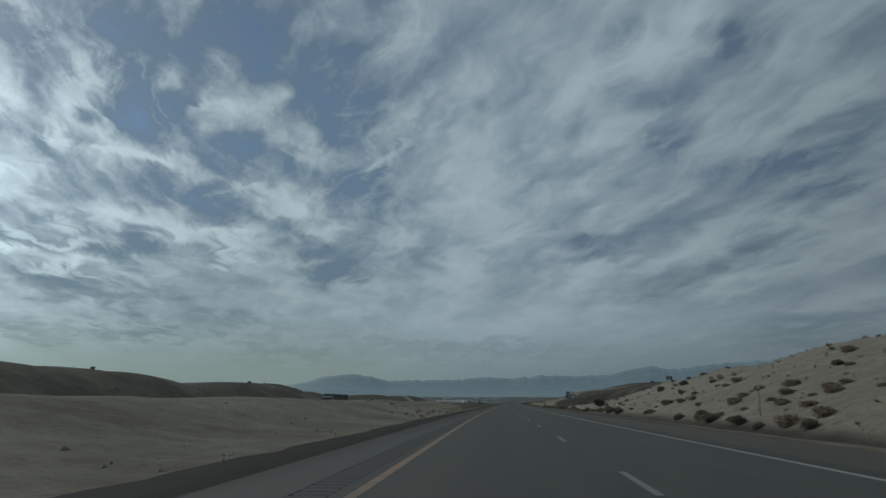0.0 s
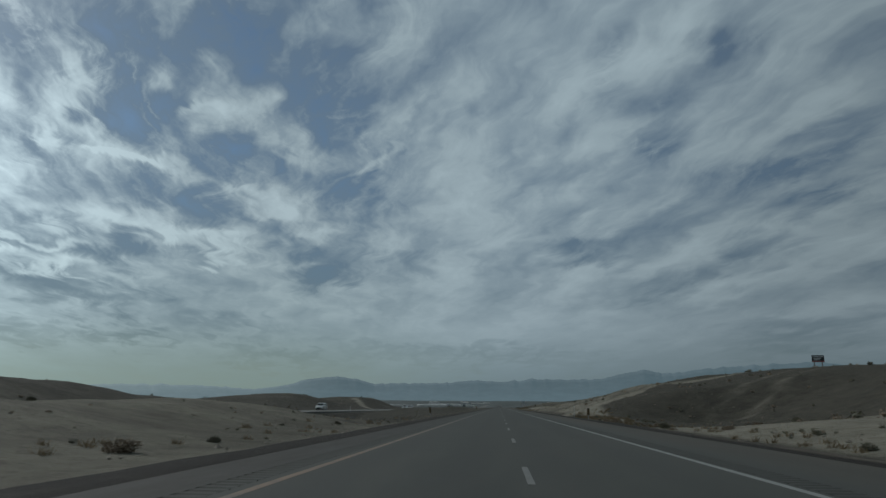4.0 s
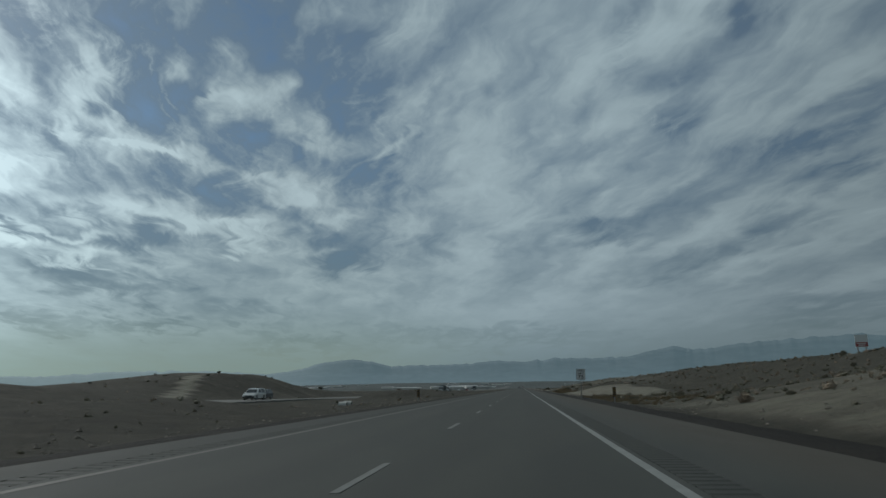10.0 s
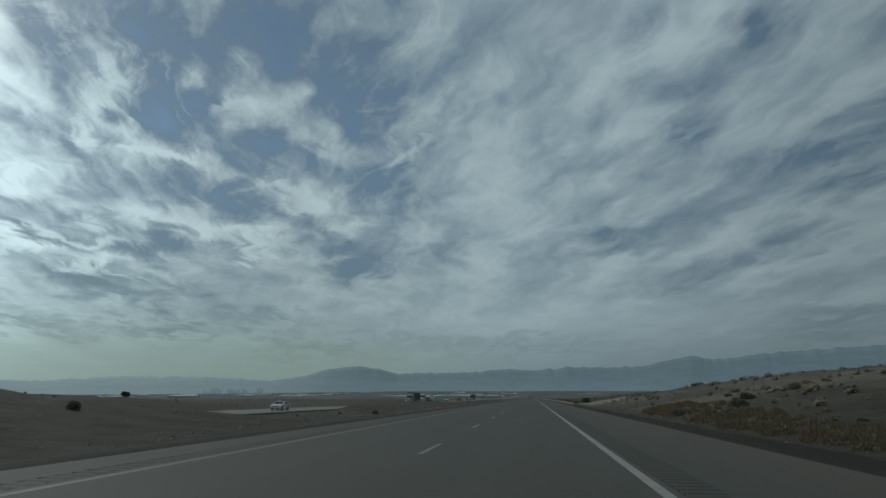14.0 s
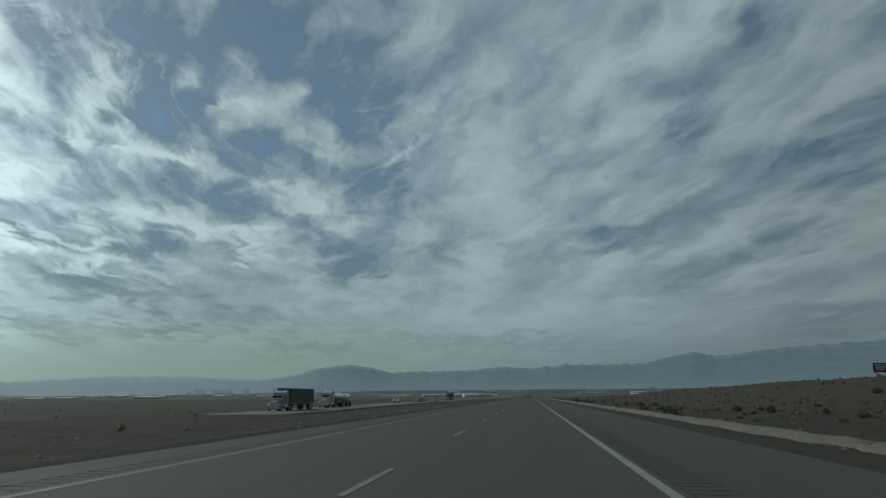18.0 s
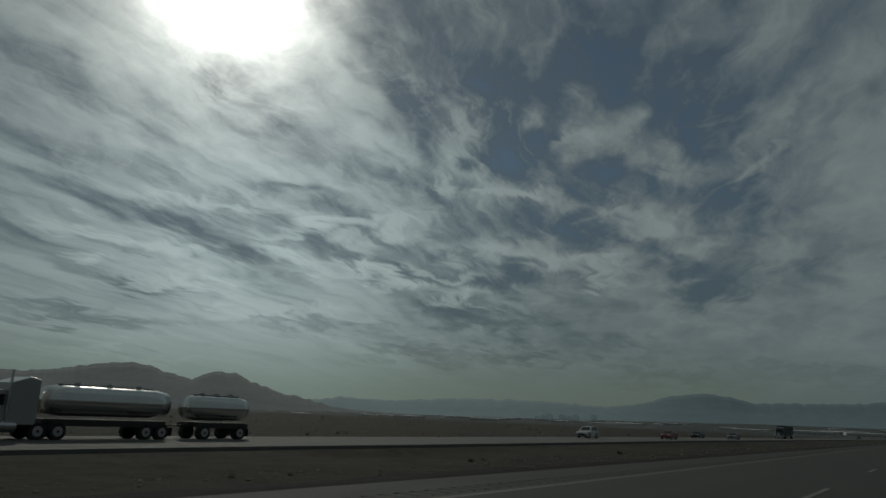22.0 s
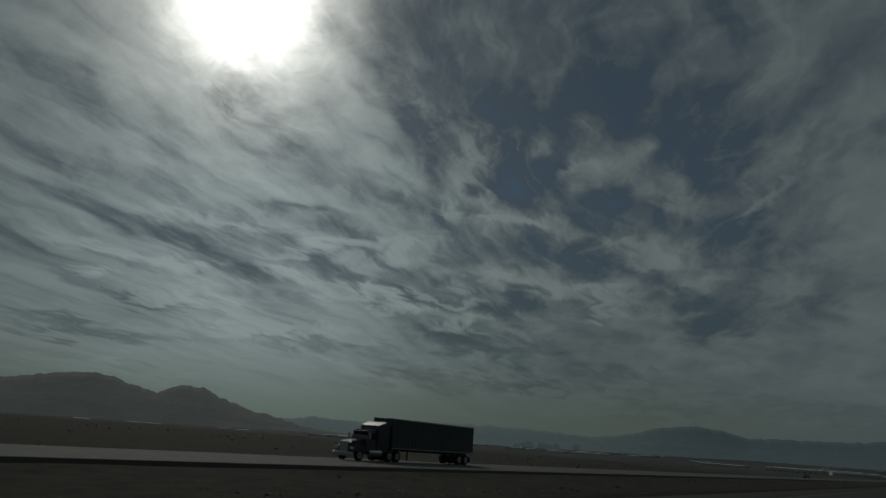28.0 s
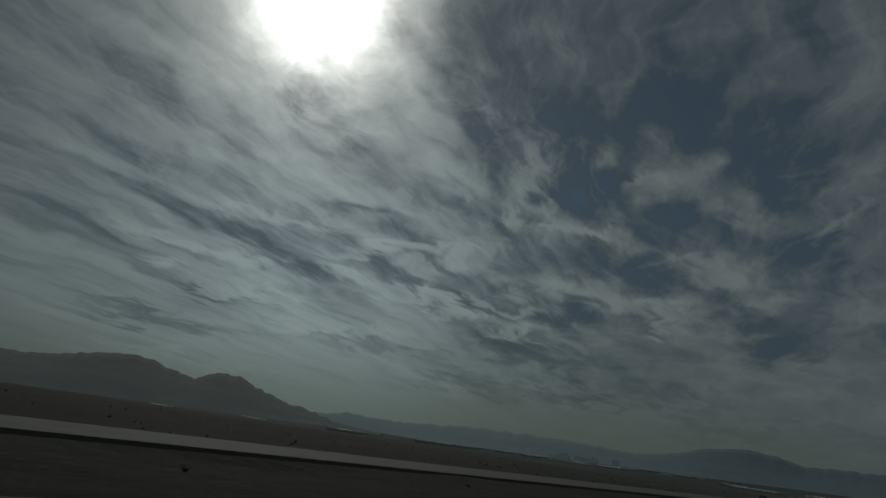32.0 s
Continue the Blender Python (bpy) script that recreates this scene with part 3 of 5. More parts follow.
def grow(first, last, step, factor):
    out, v, s = [], first, step
    while v < last:
        out.append(v)
        v += s
        s *= factor
    return out + [last]


def build_ground():
    right = [0, 3, 6.0, 6.9, 7.4, 8.2, 9.0] + list(np.arange(9.6, 30, 1.0)) + list(np.arange(30, 80, 2.5)) + grow(80, 4900, 5, 1.22)
    left = [0, 3, 5.0, 5.6, 6.2, 7.0, 8.0, 9.0] + list(np.arange(10, 33, 1.3)) + [33.4, 34.6, 36, 46, 47.4, 48.4, 49.6, 51] + list(np.arange(53, 90, 2.2)) + grow(90, 4900, 5, 1.22)
    xs = [-v for v in left[:0:-1]] + right
    ys = [-v for v in grow(8, 4900, 8, 1.3)[::-1]] + list(np.arange(0, 760, 2.0)) + list(np.arange(760, 1180, 3.0)) + grow(1180, 4960, 6, 1.1)
    verts, soils, hazed_towns = [], [], []
    for y in ys:
        c = centre(max(y, -120))
        for u in xs:
            x = u + c
            h, soil = land(x, y)
            a = abs(u)
            if a > 9 and not OPP_FAR - 2 < u < OPP_NEAR + 2:
                w = smooth(9, 16, a)
                h += w * (0.55 * noise.noise((x * 0.045, y * 0.045, 3)) + 0.22 * noise.noise((x * 0.16, y * 0.16, 7)) + 0.06 * noise.noise((x * 0.4, y * 0.4, 1)))
                if a > 120:
                    h += smooth(120, 600, a) * 3.0 * noise.noise((x * 0.004, y * 0.004, 5))
            verts.append((x, y, level(y) + h))
            soils.append(soil)
            # share of the painted haze tint, rising with distance
            hazed_towns.append(max(smooth(1150, 1700, y), smooth(280, 900, -x) * smooth(150, 600, y)))
    w = len(xs)
    faces = [(j * w + i, j * w + i + 1, (j + 1) * w + i + 1, (j + 1) * w + i) for j in range(len(ys) - 1) for i in range(w - 1)]
    me = bpy.data.meshes.new("ground")
    me.from_pydata(verts, [], faces)
    me.materials.append(EARTH)
    me.polygons.foreach_set("use_smooth", [True] * len(me.polygons))
    me.attributes.new("hazed_town", "FLOAT", "POINT").data.foreach_set("value", hazed_towns)
    me.attributes.new("soil", "FLOAT", "POINT").data.foreach_set("value", soils)
    return tagged(new("ground", me), "dry desert ground of pale sand and brown gravel", "ground", kind="structure")


def strip(name, sections, y0, y1, step, mat, lift=lambda y: 0.0):
    """A long band along the road: sections are (x, z) from left to right."""
    ys = list(np.arange(y0, y1, step)) + [y1]
    verts = [(centre(max(y, -120)) + x, y, level(y) + lift(y) + z) for y in ys for x, z in sections]
    w = len(sections)
    faces = [(j * w + i, j * w + i + 1, (j + 1) * w + i + 1, (j + 1) * w + i) for j in range(len(ys) - 1) for i in range(w - 1)]
    me = bpy.data.meshes.new(name)
    me.from_pydata(verts, [], faces)
    me.materials.append(mat)
    return new(name, me)


RUMBLE = [(-4.42, -3.94), (3.86, 4.38)]
ground = build_ground()


def build_road():
    lip = 0.022
    cross = [(-5.75, -0.25), (-5.7, -0.02), (-4.43, 0), (-4.42, -lip), (-3.94, -lip), (-3.93, 0), (0, 0.0), (3.85, 0), (3.86, -lip), (4.38, -lip), (4.39, 0), (7.15, -0.03), (7.25, -0.25)]
    road = strip("road", cross, -120, 2600, 5, ASPHALT)
    tagged(road, "grey asphalt carriageway with two lanes and paved shoulders", "road", kind="structure")
    for name, x, mat, label in (("edge_line", 3.66, WHITE_LINE, "worn white edge line"), ("edge_line", -3.66, YELLOW_LINE, "worn yellow edge line")):
        ob = strip(name, [(x - 0.075, 0.004), (x + 0.075, 0.004)], -120, 2600, 5, mat)
        ob.parent = road
        tagged(ob, label)
    dash = B()
    box(dash, (0.11, 3.05, 0.006), (0, 0, 0.002))
    dash_mesh = mesh_of(dash, "lane_dash", DASH_LINE)
    for k in range(-10, 165):
        y = DASH + CYCLE * k
        ob = new("lane_dash", dash_mesh)
        ob.parent = road
        ob.matrix_world = Matrix.Translation((centre(y), y, level(y) + 0.002)) @ pose(0, 0, 0, -math.degrees(SLOPE), 0, 0)
    for x0, x1 in RUMBLE:
        verts, faces = [], []
        y, k = -40.0, 0
        while y < 1260:
            c, z = centre(y), level(y)
            for dy, dz in ((0.0, 0.0), (0.17, 0.0), (0.21, -0.018), (0.32, -0.018)):
                verts += [(c + x0, y + dy, z + dz), (c + x1, y + dy, z + dz)]
            y += 0.36
        m = len(verts) // 2
        faces = [(2 * i, 2 * i + 1, 2 * i + 3, 2 * i + 2) for i in range(m - 1)]
        me = bpy.data.meshes.new("rumble_strip")
        me.from_pydata(verts, [], faces)
        me.materials.append(ASPHALT)
        ob = new("rumble_strip", me)
        ob.parent = road
        tagged(ob, "row of milled grooves in the asphalt shoulder", kind="stuff")
    for name, s in (("verge", [(7.2, -0.06), (7.7, -0.03), (8.7, -0.10), (9.35, -0.17), (9.75, -0.23)]), ("verge", [(-8.2, -0.27), (-7.7, -0.18), (-7.0, -0.10), (-6.2, -0.04), (-5.72, -0.06)])):
        ob = strip(name, s, -120, 1300, 1.5, GRAVEL)
        for v in ob.data.vertices:
            if abs(v.co.x - centre(max(v.co.y, -120))) > 7.6:
                v.co.x += 0.35 * noise.noise((v.co.y * 0.22, s[0][0], 0)) + 0.2 * noise.noise((v.co.y * 0.7, s[0][0], 4))
        tagged(ob, "strip of dark gravel along the edge of the asphalt", "verge", kind="structure")
    crown = [(9.6, -0.22), (9.8, -0.06), (10.1, 0.02), (10.4, -0.03), (10.7, -0.22)]
    ob = strip("gravel_windrow", crown, 560, 1250, 0.8, PALE_GRAVEL)
    for v in ob.data.vertices:
        k = noise.noise((v.co.y * 0.25, 2.0, 0)) + 0.6 * noise.noise((v.co.y * 1.1, v.co.x, 5))
        v.co.x += 0.25 * k
        v.co.z += 0.09 * noise.noise((v.co.y * 1.7, v.co.x * 2, 9)) - 0.25 * (1 - smooth(600, 650, v.co.y))
    tagged(ob, "low pale gravel windrow between the verge and the scrub", "gravel", kind="structure")
    other = strip("opposite_road", [(-47.4, -0.3), (-47.3, 0), (-41, 0.06), (-34.7, 0), (-34.6, -0.3)], -120, 2600, 5, SHEEN_ROAD, lambda y: table(OPPOSITE, y))
    tagged(other, "grey carriageway for oncoming traffic, its grazing sheen painted pale", "road", kind="structure")
    for x, mat in ((-36.1, YELLOW_LINE), (-46.0, WHITE_LINE)):
        ob = strip("edge_line", [(x - 0.09, 0.055), (x + 0.09, 0.055)], -120, 2600, 5, mat, lambda y: table(OPPOSITE, y))
        ob.parent = other
    return road, other


DASH, CYCLE = 79.4, 12.02
road, opposite_road = build_road()

# ---- mountains ----
RANGE_LINE = [(46, -0.3), (42, -0.2), (39, 0.25), (35.5, 0.12), (30, 0.45), (24, 0.42), (20, 0.15), (18.5, 0.3), (17.2, 0.55), (15.5, 1.02), (13.3, 1.26), (11.6, 1.0), (10.2, 0.66),
              (8.3, 0.76), (6.7, 0.74), (4.5, 0.8), (1.7, 1.04), (-0.4, 0.92), (-2.8, 1.18), (-4.3, 1.14), (-7.2, 1.16), (-8.6, 1.32), (-10.7, 1.78), (-11.6, 1.97), (-13.1, 1.64),
              (-14.5, 1.75), (-16.2, 2.05), (-20.2, 2.30), (-24, 2.5), (-27, 2.1), (-33, 2.4), (-42, 1.6), (-60, 0.5)]
NEAR_LINE = [(100, 0.8), (85, 1.6), (78, 1.1), (71, 1.32), (68.7, 1.45), (66, 1.5), (63.8, 1.82), (62, 2.2), (60.3, 2.4), (58.5, 2.25), (56.9, 1.72), (55.4, 1.33), (54.5, 1.8), (53.8, 2.06), (53.2, 1.92),
             (52.3, 2.02), (51.3, 1.5), (48.8, 0.6), (45.5, 0.0), (43, -0.3), (39, -0.5)]


def build_range(name, rows, middle, radius, depth, seed, mat, label, rough, step=0.12):
    """A mountain range along an arc, with spurs running down towards the viewer."""
    a0, a1 = rows[0][0], rows[-1][0]
    count = int(abs(a1 - a0) / step)
    flip = rows[::-1]
    steps = 9
    verts, faces = [], []
    for i in range(count + 1):
        az = a0 + (a1 - a0) * i / count
        el = line(flip, az) if az > flip[0][0] else flip[0][1]
        d = aim(az, 0)
        jag = noise.fractal((az * 1.4, seed, 0.0), 0.7, 2.1, 4) * rough
        crest = math.tan(radians(el)) * radius + middle[2]
        ragged = math.tan(radians(jag)) * radius
        foot = middle[2] - 60
        for k in range(steps + 1):
            s = k / steps
            r = radius - depth * s
            spur = noise.fractal((az * 0.8, s * 3.5, seed + 4.0), 1.0, 2.0, 4)
            h = foot + (crest - foot) * max(0.0, (1 - s) ** 1.15 + 0.02 * spur * math.sin(math.pi * min(1, s * 1.05))) + ragged * (1 - s) ** 3
            p = Vector((middle[0], middle[1], 0)) + d * r
            verts.append((p.x, p.y, h))
        p = Vector((middle[0], middle[1], 0)) + d * (radius + 150)
        verts.append((p.x, p.y, foot - 100))
    w = steps + 2
    for i in range(count):
        for k in range(steps):
            a = i * w + k
            faces.append((a, a + 1, a + w + 1, a + w))
        a = i * w
        faces.append((a + steps + 1, a, a + w, a + w + steps + 1))
    me = bpy.data.meshes.new(name)
    me.from_pydata(verts, [], faces)
    me.materials.append(mat)
    me.polygons.foreach_set("use_smooth", [True] * len(me.polygons))
    return tagged(new(name, me), label, "mountains", kind="structure")


build_range("mountain_range", RANGE_LINE, (2, 330, level(330) + EYE), 4500, 350, 3.0, HAZED_RANGE, "far blue mountain range under haze", 0.10)
build_range("desert_mountain", NEAR_LINE, (2, 900, level(900) + EYE), 4100, 900, 8.0, HAZED_ROCK, "dark bare rocky desert mountain", 0.12)

# ---- standing on the land ----
def on_land(x, y, sink=0.0):
    h, _ = land(x, y)
    u = abs(x - centre(max(y, -120)))
    if u > 9 and not OPP_FAR - 2 < x < OPP_NEAR + 2:
        h += smooth(9, 16, u) * (0.55 * noise.noise((x * 0.045, y * 0.045, 3)) + 0.22 * noise.noise((x * 0.16, y * 0.16, 7)))
    return level(y) + h - sink


def lettering(text, size, wide=1.0):
    """A bmesh of flat lettering in the built-in font, standing upright and centred, facing -y."""
    curve = bpy.data.curves.new("letters", "FONT")
    curve.body, curve.size, curve.align_x, curve.align_y, curve.extrude, curve.resolution_u, curve.offset, curve.space_character = text, size, "CENTER", "CENTER", 0.002, 3, size * 0.018, 1.12
    ob = bpy.data.objects.new("letters", curve)
    me = bpy.data.meshes.new_from_object(ob)
    bm = B()
    bm.from_mesh(me)
    bpy.data.objects.remove(ob)
    bpy.data.curves.remove(curve)
    bpy.data.meshes.remove(me)
    bmesh.ops.transform(bm, matrix=pose(0, 0, 0, 90) @ Matrix.Diagonal((wide, 1, 1, 1)), verts=bm.verts)
    return bm


def plate(bm, outline, y, thick):
    """A flat plate with the outline (x, z), its face at y, towards -y."""
    front = [bm.verts.new((x, y, z)) for x, z in outline]
    back = [bm.verts.new((x, y + thick, z)) for x, z in outline]
    bm.faces.new(front)
    bm.faces.new(back[::-1])
    for i in range(len(outline)):
        j = (i + 1) % len(outline)
        bm.faces.new((front[j], front[i], back[i], back[j]))
    bmesh.ops.recalc_face_normals(bm, faces=bm.faces)
    return bm


def rounded(w, h, r, cx=0.0, cz=0.0, n=4):
    out = []
    for sx, sz, a0 in ((1, 1, 0), (-1, 1, 90), (-1, -1, 180), (1, -1, 270)):
        for k in range(n + 1):
            a = radians(a0 + 90 * k / n)
            out.append((cx + sx * (w / 2 - r) + r * math.cos(a), cz + sz * (h / 2 - r) + r * math.sin(a)))
    return out


def shift(bm, x=0.0, y=0.0, z=0.0):
    bmesh.ops.translate(bm, vec=(x, y, z), verts=bm.verts)
    return bm


def u_post(bm, height, x=0.0, sunk=0.4):
    """A channel-shaped steel post."""
    for dx, dy, sx, sy in ((0, 0.02, 0.03, 0.006), (-0.018, 0.0, 0.006, 0.04), (0.018, 0.0, 0.006, 0.04), (-0.03, -0.02, 0.028, 0.006), (0.03, -0.02, 0.028, 0.006)):
        box(bm, (sx, sy, height + sunk), (x + dx, dy, (height - sunk) / 2))
    return bm


def speed_sign(x, y):
    s = thing("speed_limit_sign", "white speed limit sign on a single steel post", "road sign", pose(x, y, on_land(x, y) + 0.06, 0, 0, 3) @ Matrix.Scale(0.92, 4))
    part("post", u_post(B(), 3.85), STEEL, s)
    part("backing", plate(B(), rounded(1.26, 1.56, 0.07, 0, 3.12), -0.032, 0.008), SIGN_BACK, s)
    part("border", plate(B(), rounded(1.24, 1.54, 0.07, 0, 3.12), -0.036, 0.004), SIGN_BLACK, s, "black border")
    face = part("panel", plate(B(), rounded(1.17, 1.47, 0.05, 0, 3.12), -0.040, 0.004), SIGN_WHITE, s, "white panel")
    part("lettering", shift(lettering("SPEED", 0.32, 1.0), 0, -0.044, 3.62), SIGN_BLACK, face, "black word SPEED")
    part("lettering", shift(lettering("LIMIT", 0.32, 1.0), 0, -0.044, 3.27), SIGN_BLACK, face, "black word LIMIT")
    part("lettering", shift(lettering("75", 0.74, 1.05), 0, -0.044, 2.76), SIGN_BLACK, face, "black number 75")
    return s


def route_sign(x, y):
    s = thing("route_sign", "two route shields with direction plates on one steel post", "road sign", pose(x, y, on_land(x, y) - 0.32, 0, 0, 4) @ Matrix.Scale(1.17, 4))
    post = B()
    u_post(post, 2.95)
    part("post", post, STEEL, s)
    arm = B()
    box(arm, (1.35, 0.03, 0.05), (0.02, -0.03, 2.62))
    box(arm, (1.35, 0.03, 0.05), (0.02, -0.03, 1.98))
    part("crossbar", arm, STEEL, s)
    # interstate shield
    sh = [(0, -0.36), (0.16, -0.30), (0.29, -0.16), (0.33, 0.02), (0.31, 0.18), (0.27, 0.33), (0.15, 0.30), (0, 0.33), (-0.15, 0.30), (-0.27, 0.33), (-0.31, 0.18), (-0.33, 0.02), (-0.29, -0.16), (-0.16, -0.30)]
    top = [(0.31, 0.20), (0.27, 0.33), (0.15, 0.30), (0, 0.33), (-0.15, 0.30), (-0.27, 0.33), (-0.31, 0.20)]
    at = lambda pts, k=1.0: [(-0.36 + px * k, 2.27 + pz * k) for px, pz in pts]
    blue = part("shield", plate(B(), at(sh), -0.060, 0.008), SIGN_WHITE, s, "blue and red shield with a white edge")
    part("field", plate(B(), at(sh, 0.93), -0.064, 0.004), SIGN_BLUE, blue, "blue field")
    part("band", plate(B(), at(top, 0.95), -0.068, 0.004), SIGN_RED, blue, "red band")
    part("number", shift(lettering("15", 0.46, 0.92), -0.36, -0.072, 2.21), SIGN_WHITE, blue, "white number 15")
    # highway shield on a black square
    sq = part("square", plate(B(), rounded(0.72, 0.72, 0.04, 0.40, 2.28), -0.060, 0.008), SIGN_BLACK, s, "black square plate with a white shield")
    us = [(0, -0.31), (0.20, -0.25), (0.30, -0.14), (0.31, 0.0), (0.25, 0.14), (0.29, 0.24), (0.20, 0.31), (0.09, 0.29), (0, 0.32), (-0.09, 0.29), (-0.20, 0.31), (-0.29, 0.24), (-0.25, 0.14), (-0.31, 0.0), (-0.30, -0.14), (-0.20, -0.25)]
    part("field", plate(B(), [(0.40 + px, 2.28 + pz) for px, pz in us], -0.064, 0.004), SIGN_WHITE, sq, "white shield")
    part("number", shift(lettering("93", 0.45, 0.88), 0.40, -0.070, 2.25), SIGN_BLACK, sq, "black number 93")
    for cx, back, ink, label in ((-0.36, SIGN_BLUE, SIGN_WHITE, "blue direction plate"), (0.42, SIGN_WHITE, SIGN_BLACK, "white direction plate")):
        zed = 2.84 if cx < 0 else 2.87
        pl = part("direction_plate", plate(B(), rounded(0.57, 0.30, 0.03, cx, zed), -0.060, 0.008), back, s, label)
        part("lettering", shift(lettering("SOUTH", 0.158, 0.9), cx, -0.064, zed), ink, pl)
    return s


def object_marker(x, y, lean=1):
    s = thing("object_marker", "striped black and yellow marker panel on a steel post", "road sign", pose(x, y, on_land(x, y), 0, 0, 5), "markers by the culverts")
    part("post", u_post(B(), 1.15), STEEL, s)
    part("panel", plate(B(), rounded(0.29, 0.82, 0.03, 0, 0.86), -0.034, 0.006), SIGN_BLACK, s, "black panel")
    for k in range(4):
        z = 0.50 + 0.205 * k + (0.0 if lean > 0 else 0.10)
        q = [(-0.135, z - 0.045 * lean), (0.135, z + 0.075 * lean), (0.135, z + 0.17 * lean), (-0.135, z + 0.05 * lean)]
        part("stripe", plate(B(), q, -0.038, 0.004), SIGN_YELLOW, s, "yellow stripe")
    return s


def delineator(x, y):
    s = thing("delineator_post", "thin pale roadside delineator post with a reflector", "post", pose(x, y, on_land(x, y), 0, 0, random.uniform(-8, 8)), "delineators along the road")
    b = B()
    box(b, (0.06, 0.02, 1.75), (0, 0, 0.575), 0.004)
    part("stake", b, STEEL, s)
    part("reflector", plate(B(), rounded(0.075, 0.11, 0.02, 0, 1.36), -0.018, 0.006), SIGN_WHITE, s)
    return s


def billboard(x, y, red, w=2.9, h=2.3, lift=1.3):
    s = thing("billboard", "small weathered billboard on timber posts on the ridge", "billboard", pose(x, y, on_land(x, y), 0, 0, -12))
    for px in (-0.32 * w, 0.32 * w):
        b = B()
        box(b, (0.14, 0.14, lift + h + 0.5), (px, 0.09, (lift + h - 0.5) / 2))
        part("post", b, BROWN, s)
    b = B()
    box(b, (w, 0.06, h), (0, 0, lift + h / 2), 0.01)
    face = part("panel", b, SIGN_WHITE if red else SIGN_BLACK, s)
    b = B()
    if red:
        box(b, (w * 0.96, 0.008, h * 0.34), (0, -0.034, lift + h * 0.24))
        part("band", b, SIGN_RED, face, "red band")
        for k in range(2):
            b = B()
            box(b, (w * (0.7 - 0.2 * k), 0.008, h * 0.07), (0, -0.042, lift + h * (0.30 - 0.13 * k)))
            part("bar", b, SIGN_WHITE, face)
    else:
        for k in range(3):
            b = B()
            box(b, (w * (0.8 - 0.15 * k), 0.008, h * 0.09), (-0.05 * w * k, -0.034, lift + h * (0.78 - 0.22 * k)))
            part("bar", b, SIGN_WHITE, face)
        b = B()
        box(b, (w * 0.96, 0.008, h * 0.16), (0, -0.034, lift + h * 0.10))
        part("band", b, SIGN_RED, face)
    return s


# ---- plants and stones ----
def leaf_paint(name, dark, light, rough=0.8):
    def build(n, bsdf, where):
        info = n.tree.nodes.new("ShaderNodeObjectInfo").outputs["Random"]
        isle = n.tree.nodes.new("ShaderNodeNewGeometry").outputs["Random Per Island"]
        k = n.math("ADD", n.math("MULTIPLY", info, 0.45), n.math("MULTIPLY", isle, 0.55))
        n.put(n.mix(k, dark, light), bsdf.inputs["Base Color"])
        bsdf.inputs["Roughness"].default_value = rough
    return material(name, build)


CREOSOTE = leaf_paint("creosote_leaf", (0.066, 0.064, 0.043), (0.150, 0.138, 0.092))
DRY_LEAF = leaf_paint("dry_leaf", (0.105, 0.082, 0.058), (0.27, 0.21, 0.145))
STRAW = leaf_paint("straw", (0.15, 0.108, 0.058), (0.29, 0.222, 0.135))
TWIG = plain("twig", (0.075, 0.055, 0.04), 0.9)
STONE = leaf_paint("stone", (0.09, 0.08, 0.065), (0.25, 0.22, 0.18), 0.9)


def dome(rng, spread, high):
    """A lumpy round bush: returns a function from a direction to its outer point."""
    off = Vector((rng.uniform(0, 50), rng.uniform(0, 50), rng.uniform(0, 50)))
    lean = Vector((rng.uniform(-0.15, 0.15), rng.uniform(-0.15, 0.15), 0))

    def at(d, k=1.0):
        r = k * (0.86 + 0.30 * noise.noise(d * 1.6 + off) + 0.20 * noise.noise(d * 4.0 + off))
        return Vector((d.x * r * spread + lean.x * high * d.z, d.y * r * spread + lean.y * high * d.z, high * (0.42 + 0.58 * d.z * r)))
    return at


def leaves(rng, count, spread, high, size, base=0.0, lumps=7):
    """Small leaves and twig ends crowding round a lumpy bush; returns vertices and triangles."""
    at = dome(rng, spread, high)
    verts, faces = [], []
    for _ in range(count):
        d = Vector((rng.gauss(0, 1), rng.gauss(0, 1), rng.gauss(0.15, 0.9))).normalized()
        p = at(d, 0.50 + 0.54 * rng.random() ** 0.6)
        p.z = max(p.z, 0.0) + base
        t = (d + Vector((rng.gauss(0, 0.7), rng.gauss(0, 0.7), rng.gauss(0.3, 0.6)))).normalized()
        s = t.cross(Vector((rng.gauss(0, 1), rng.gauss(0, 1), rng.gauss(0, 1)))).normalized()
        k = size * rng.uniform(0.6, 1.4)
        i = len(verts)
        verts += [p - s * k * 0.45, p + s * k * 0.45, p + t * k * 1.5, p - t * k * 0.6]
        faces += [(i, i + 1, i + 2), (i + 1, i, i + 3)]
    return verts, faces


def core(seed, spread, high, level_of=2):
    """The close-set inner twigs of a bush, as one rough lump."""
    rng = random.Random(seed)
    at = dome(rng, spread, high)
    b = B()
    bmesh.ops.create_icosphere(b, subdivisions=level_of, radius=1.0)
    for v in b.verts:
        d = v.co.normalized()
        v.co = at(d, 0.56 * (1 + rng.uniform(-0.2, 0.2)))
        v.co.z = max(v.co.z, -0.1)
    return b


def from_lists(name, verts, faces, mat):
    me = bpy.data.meshes.new(name)
    me.from_pydata(verts, [], faces)
    me.materials.append(mat)
    return me


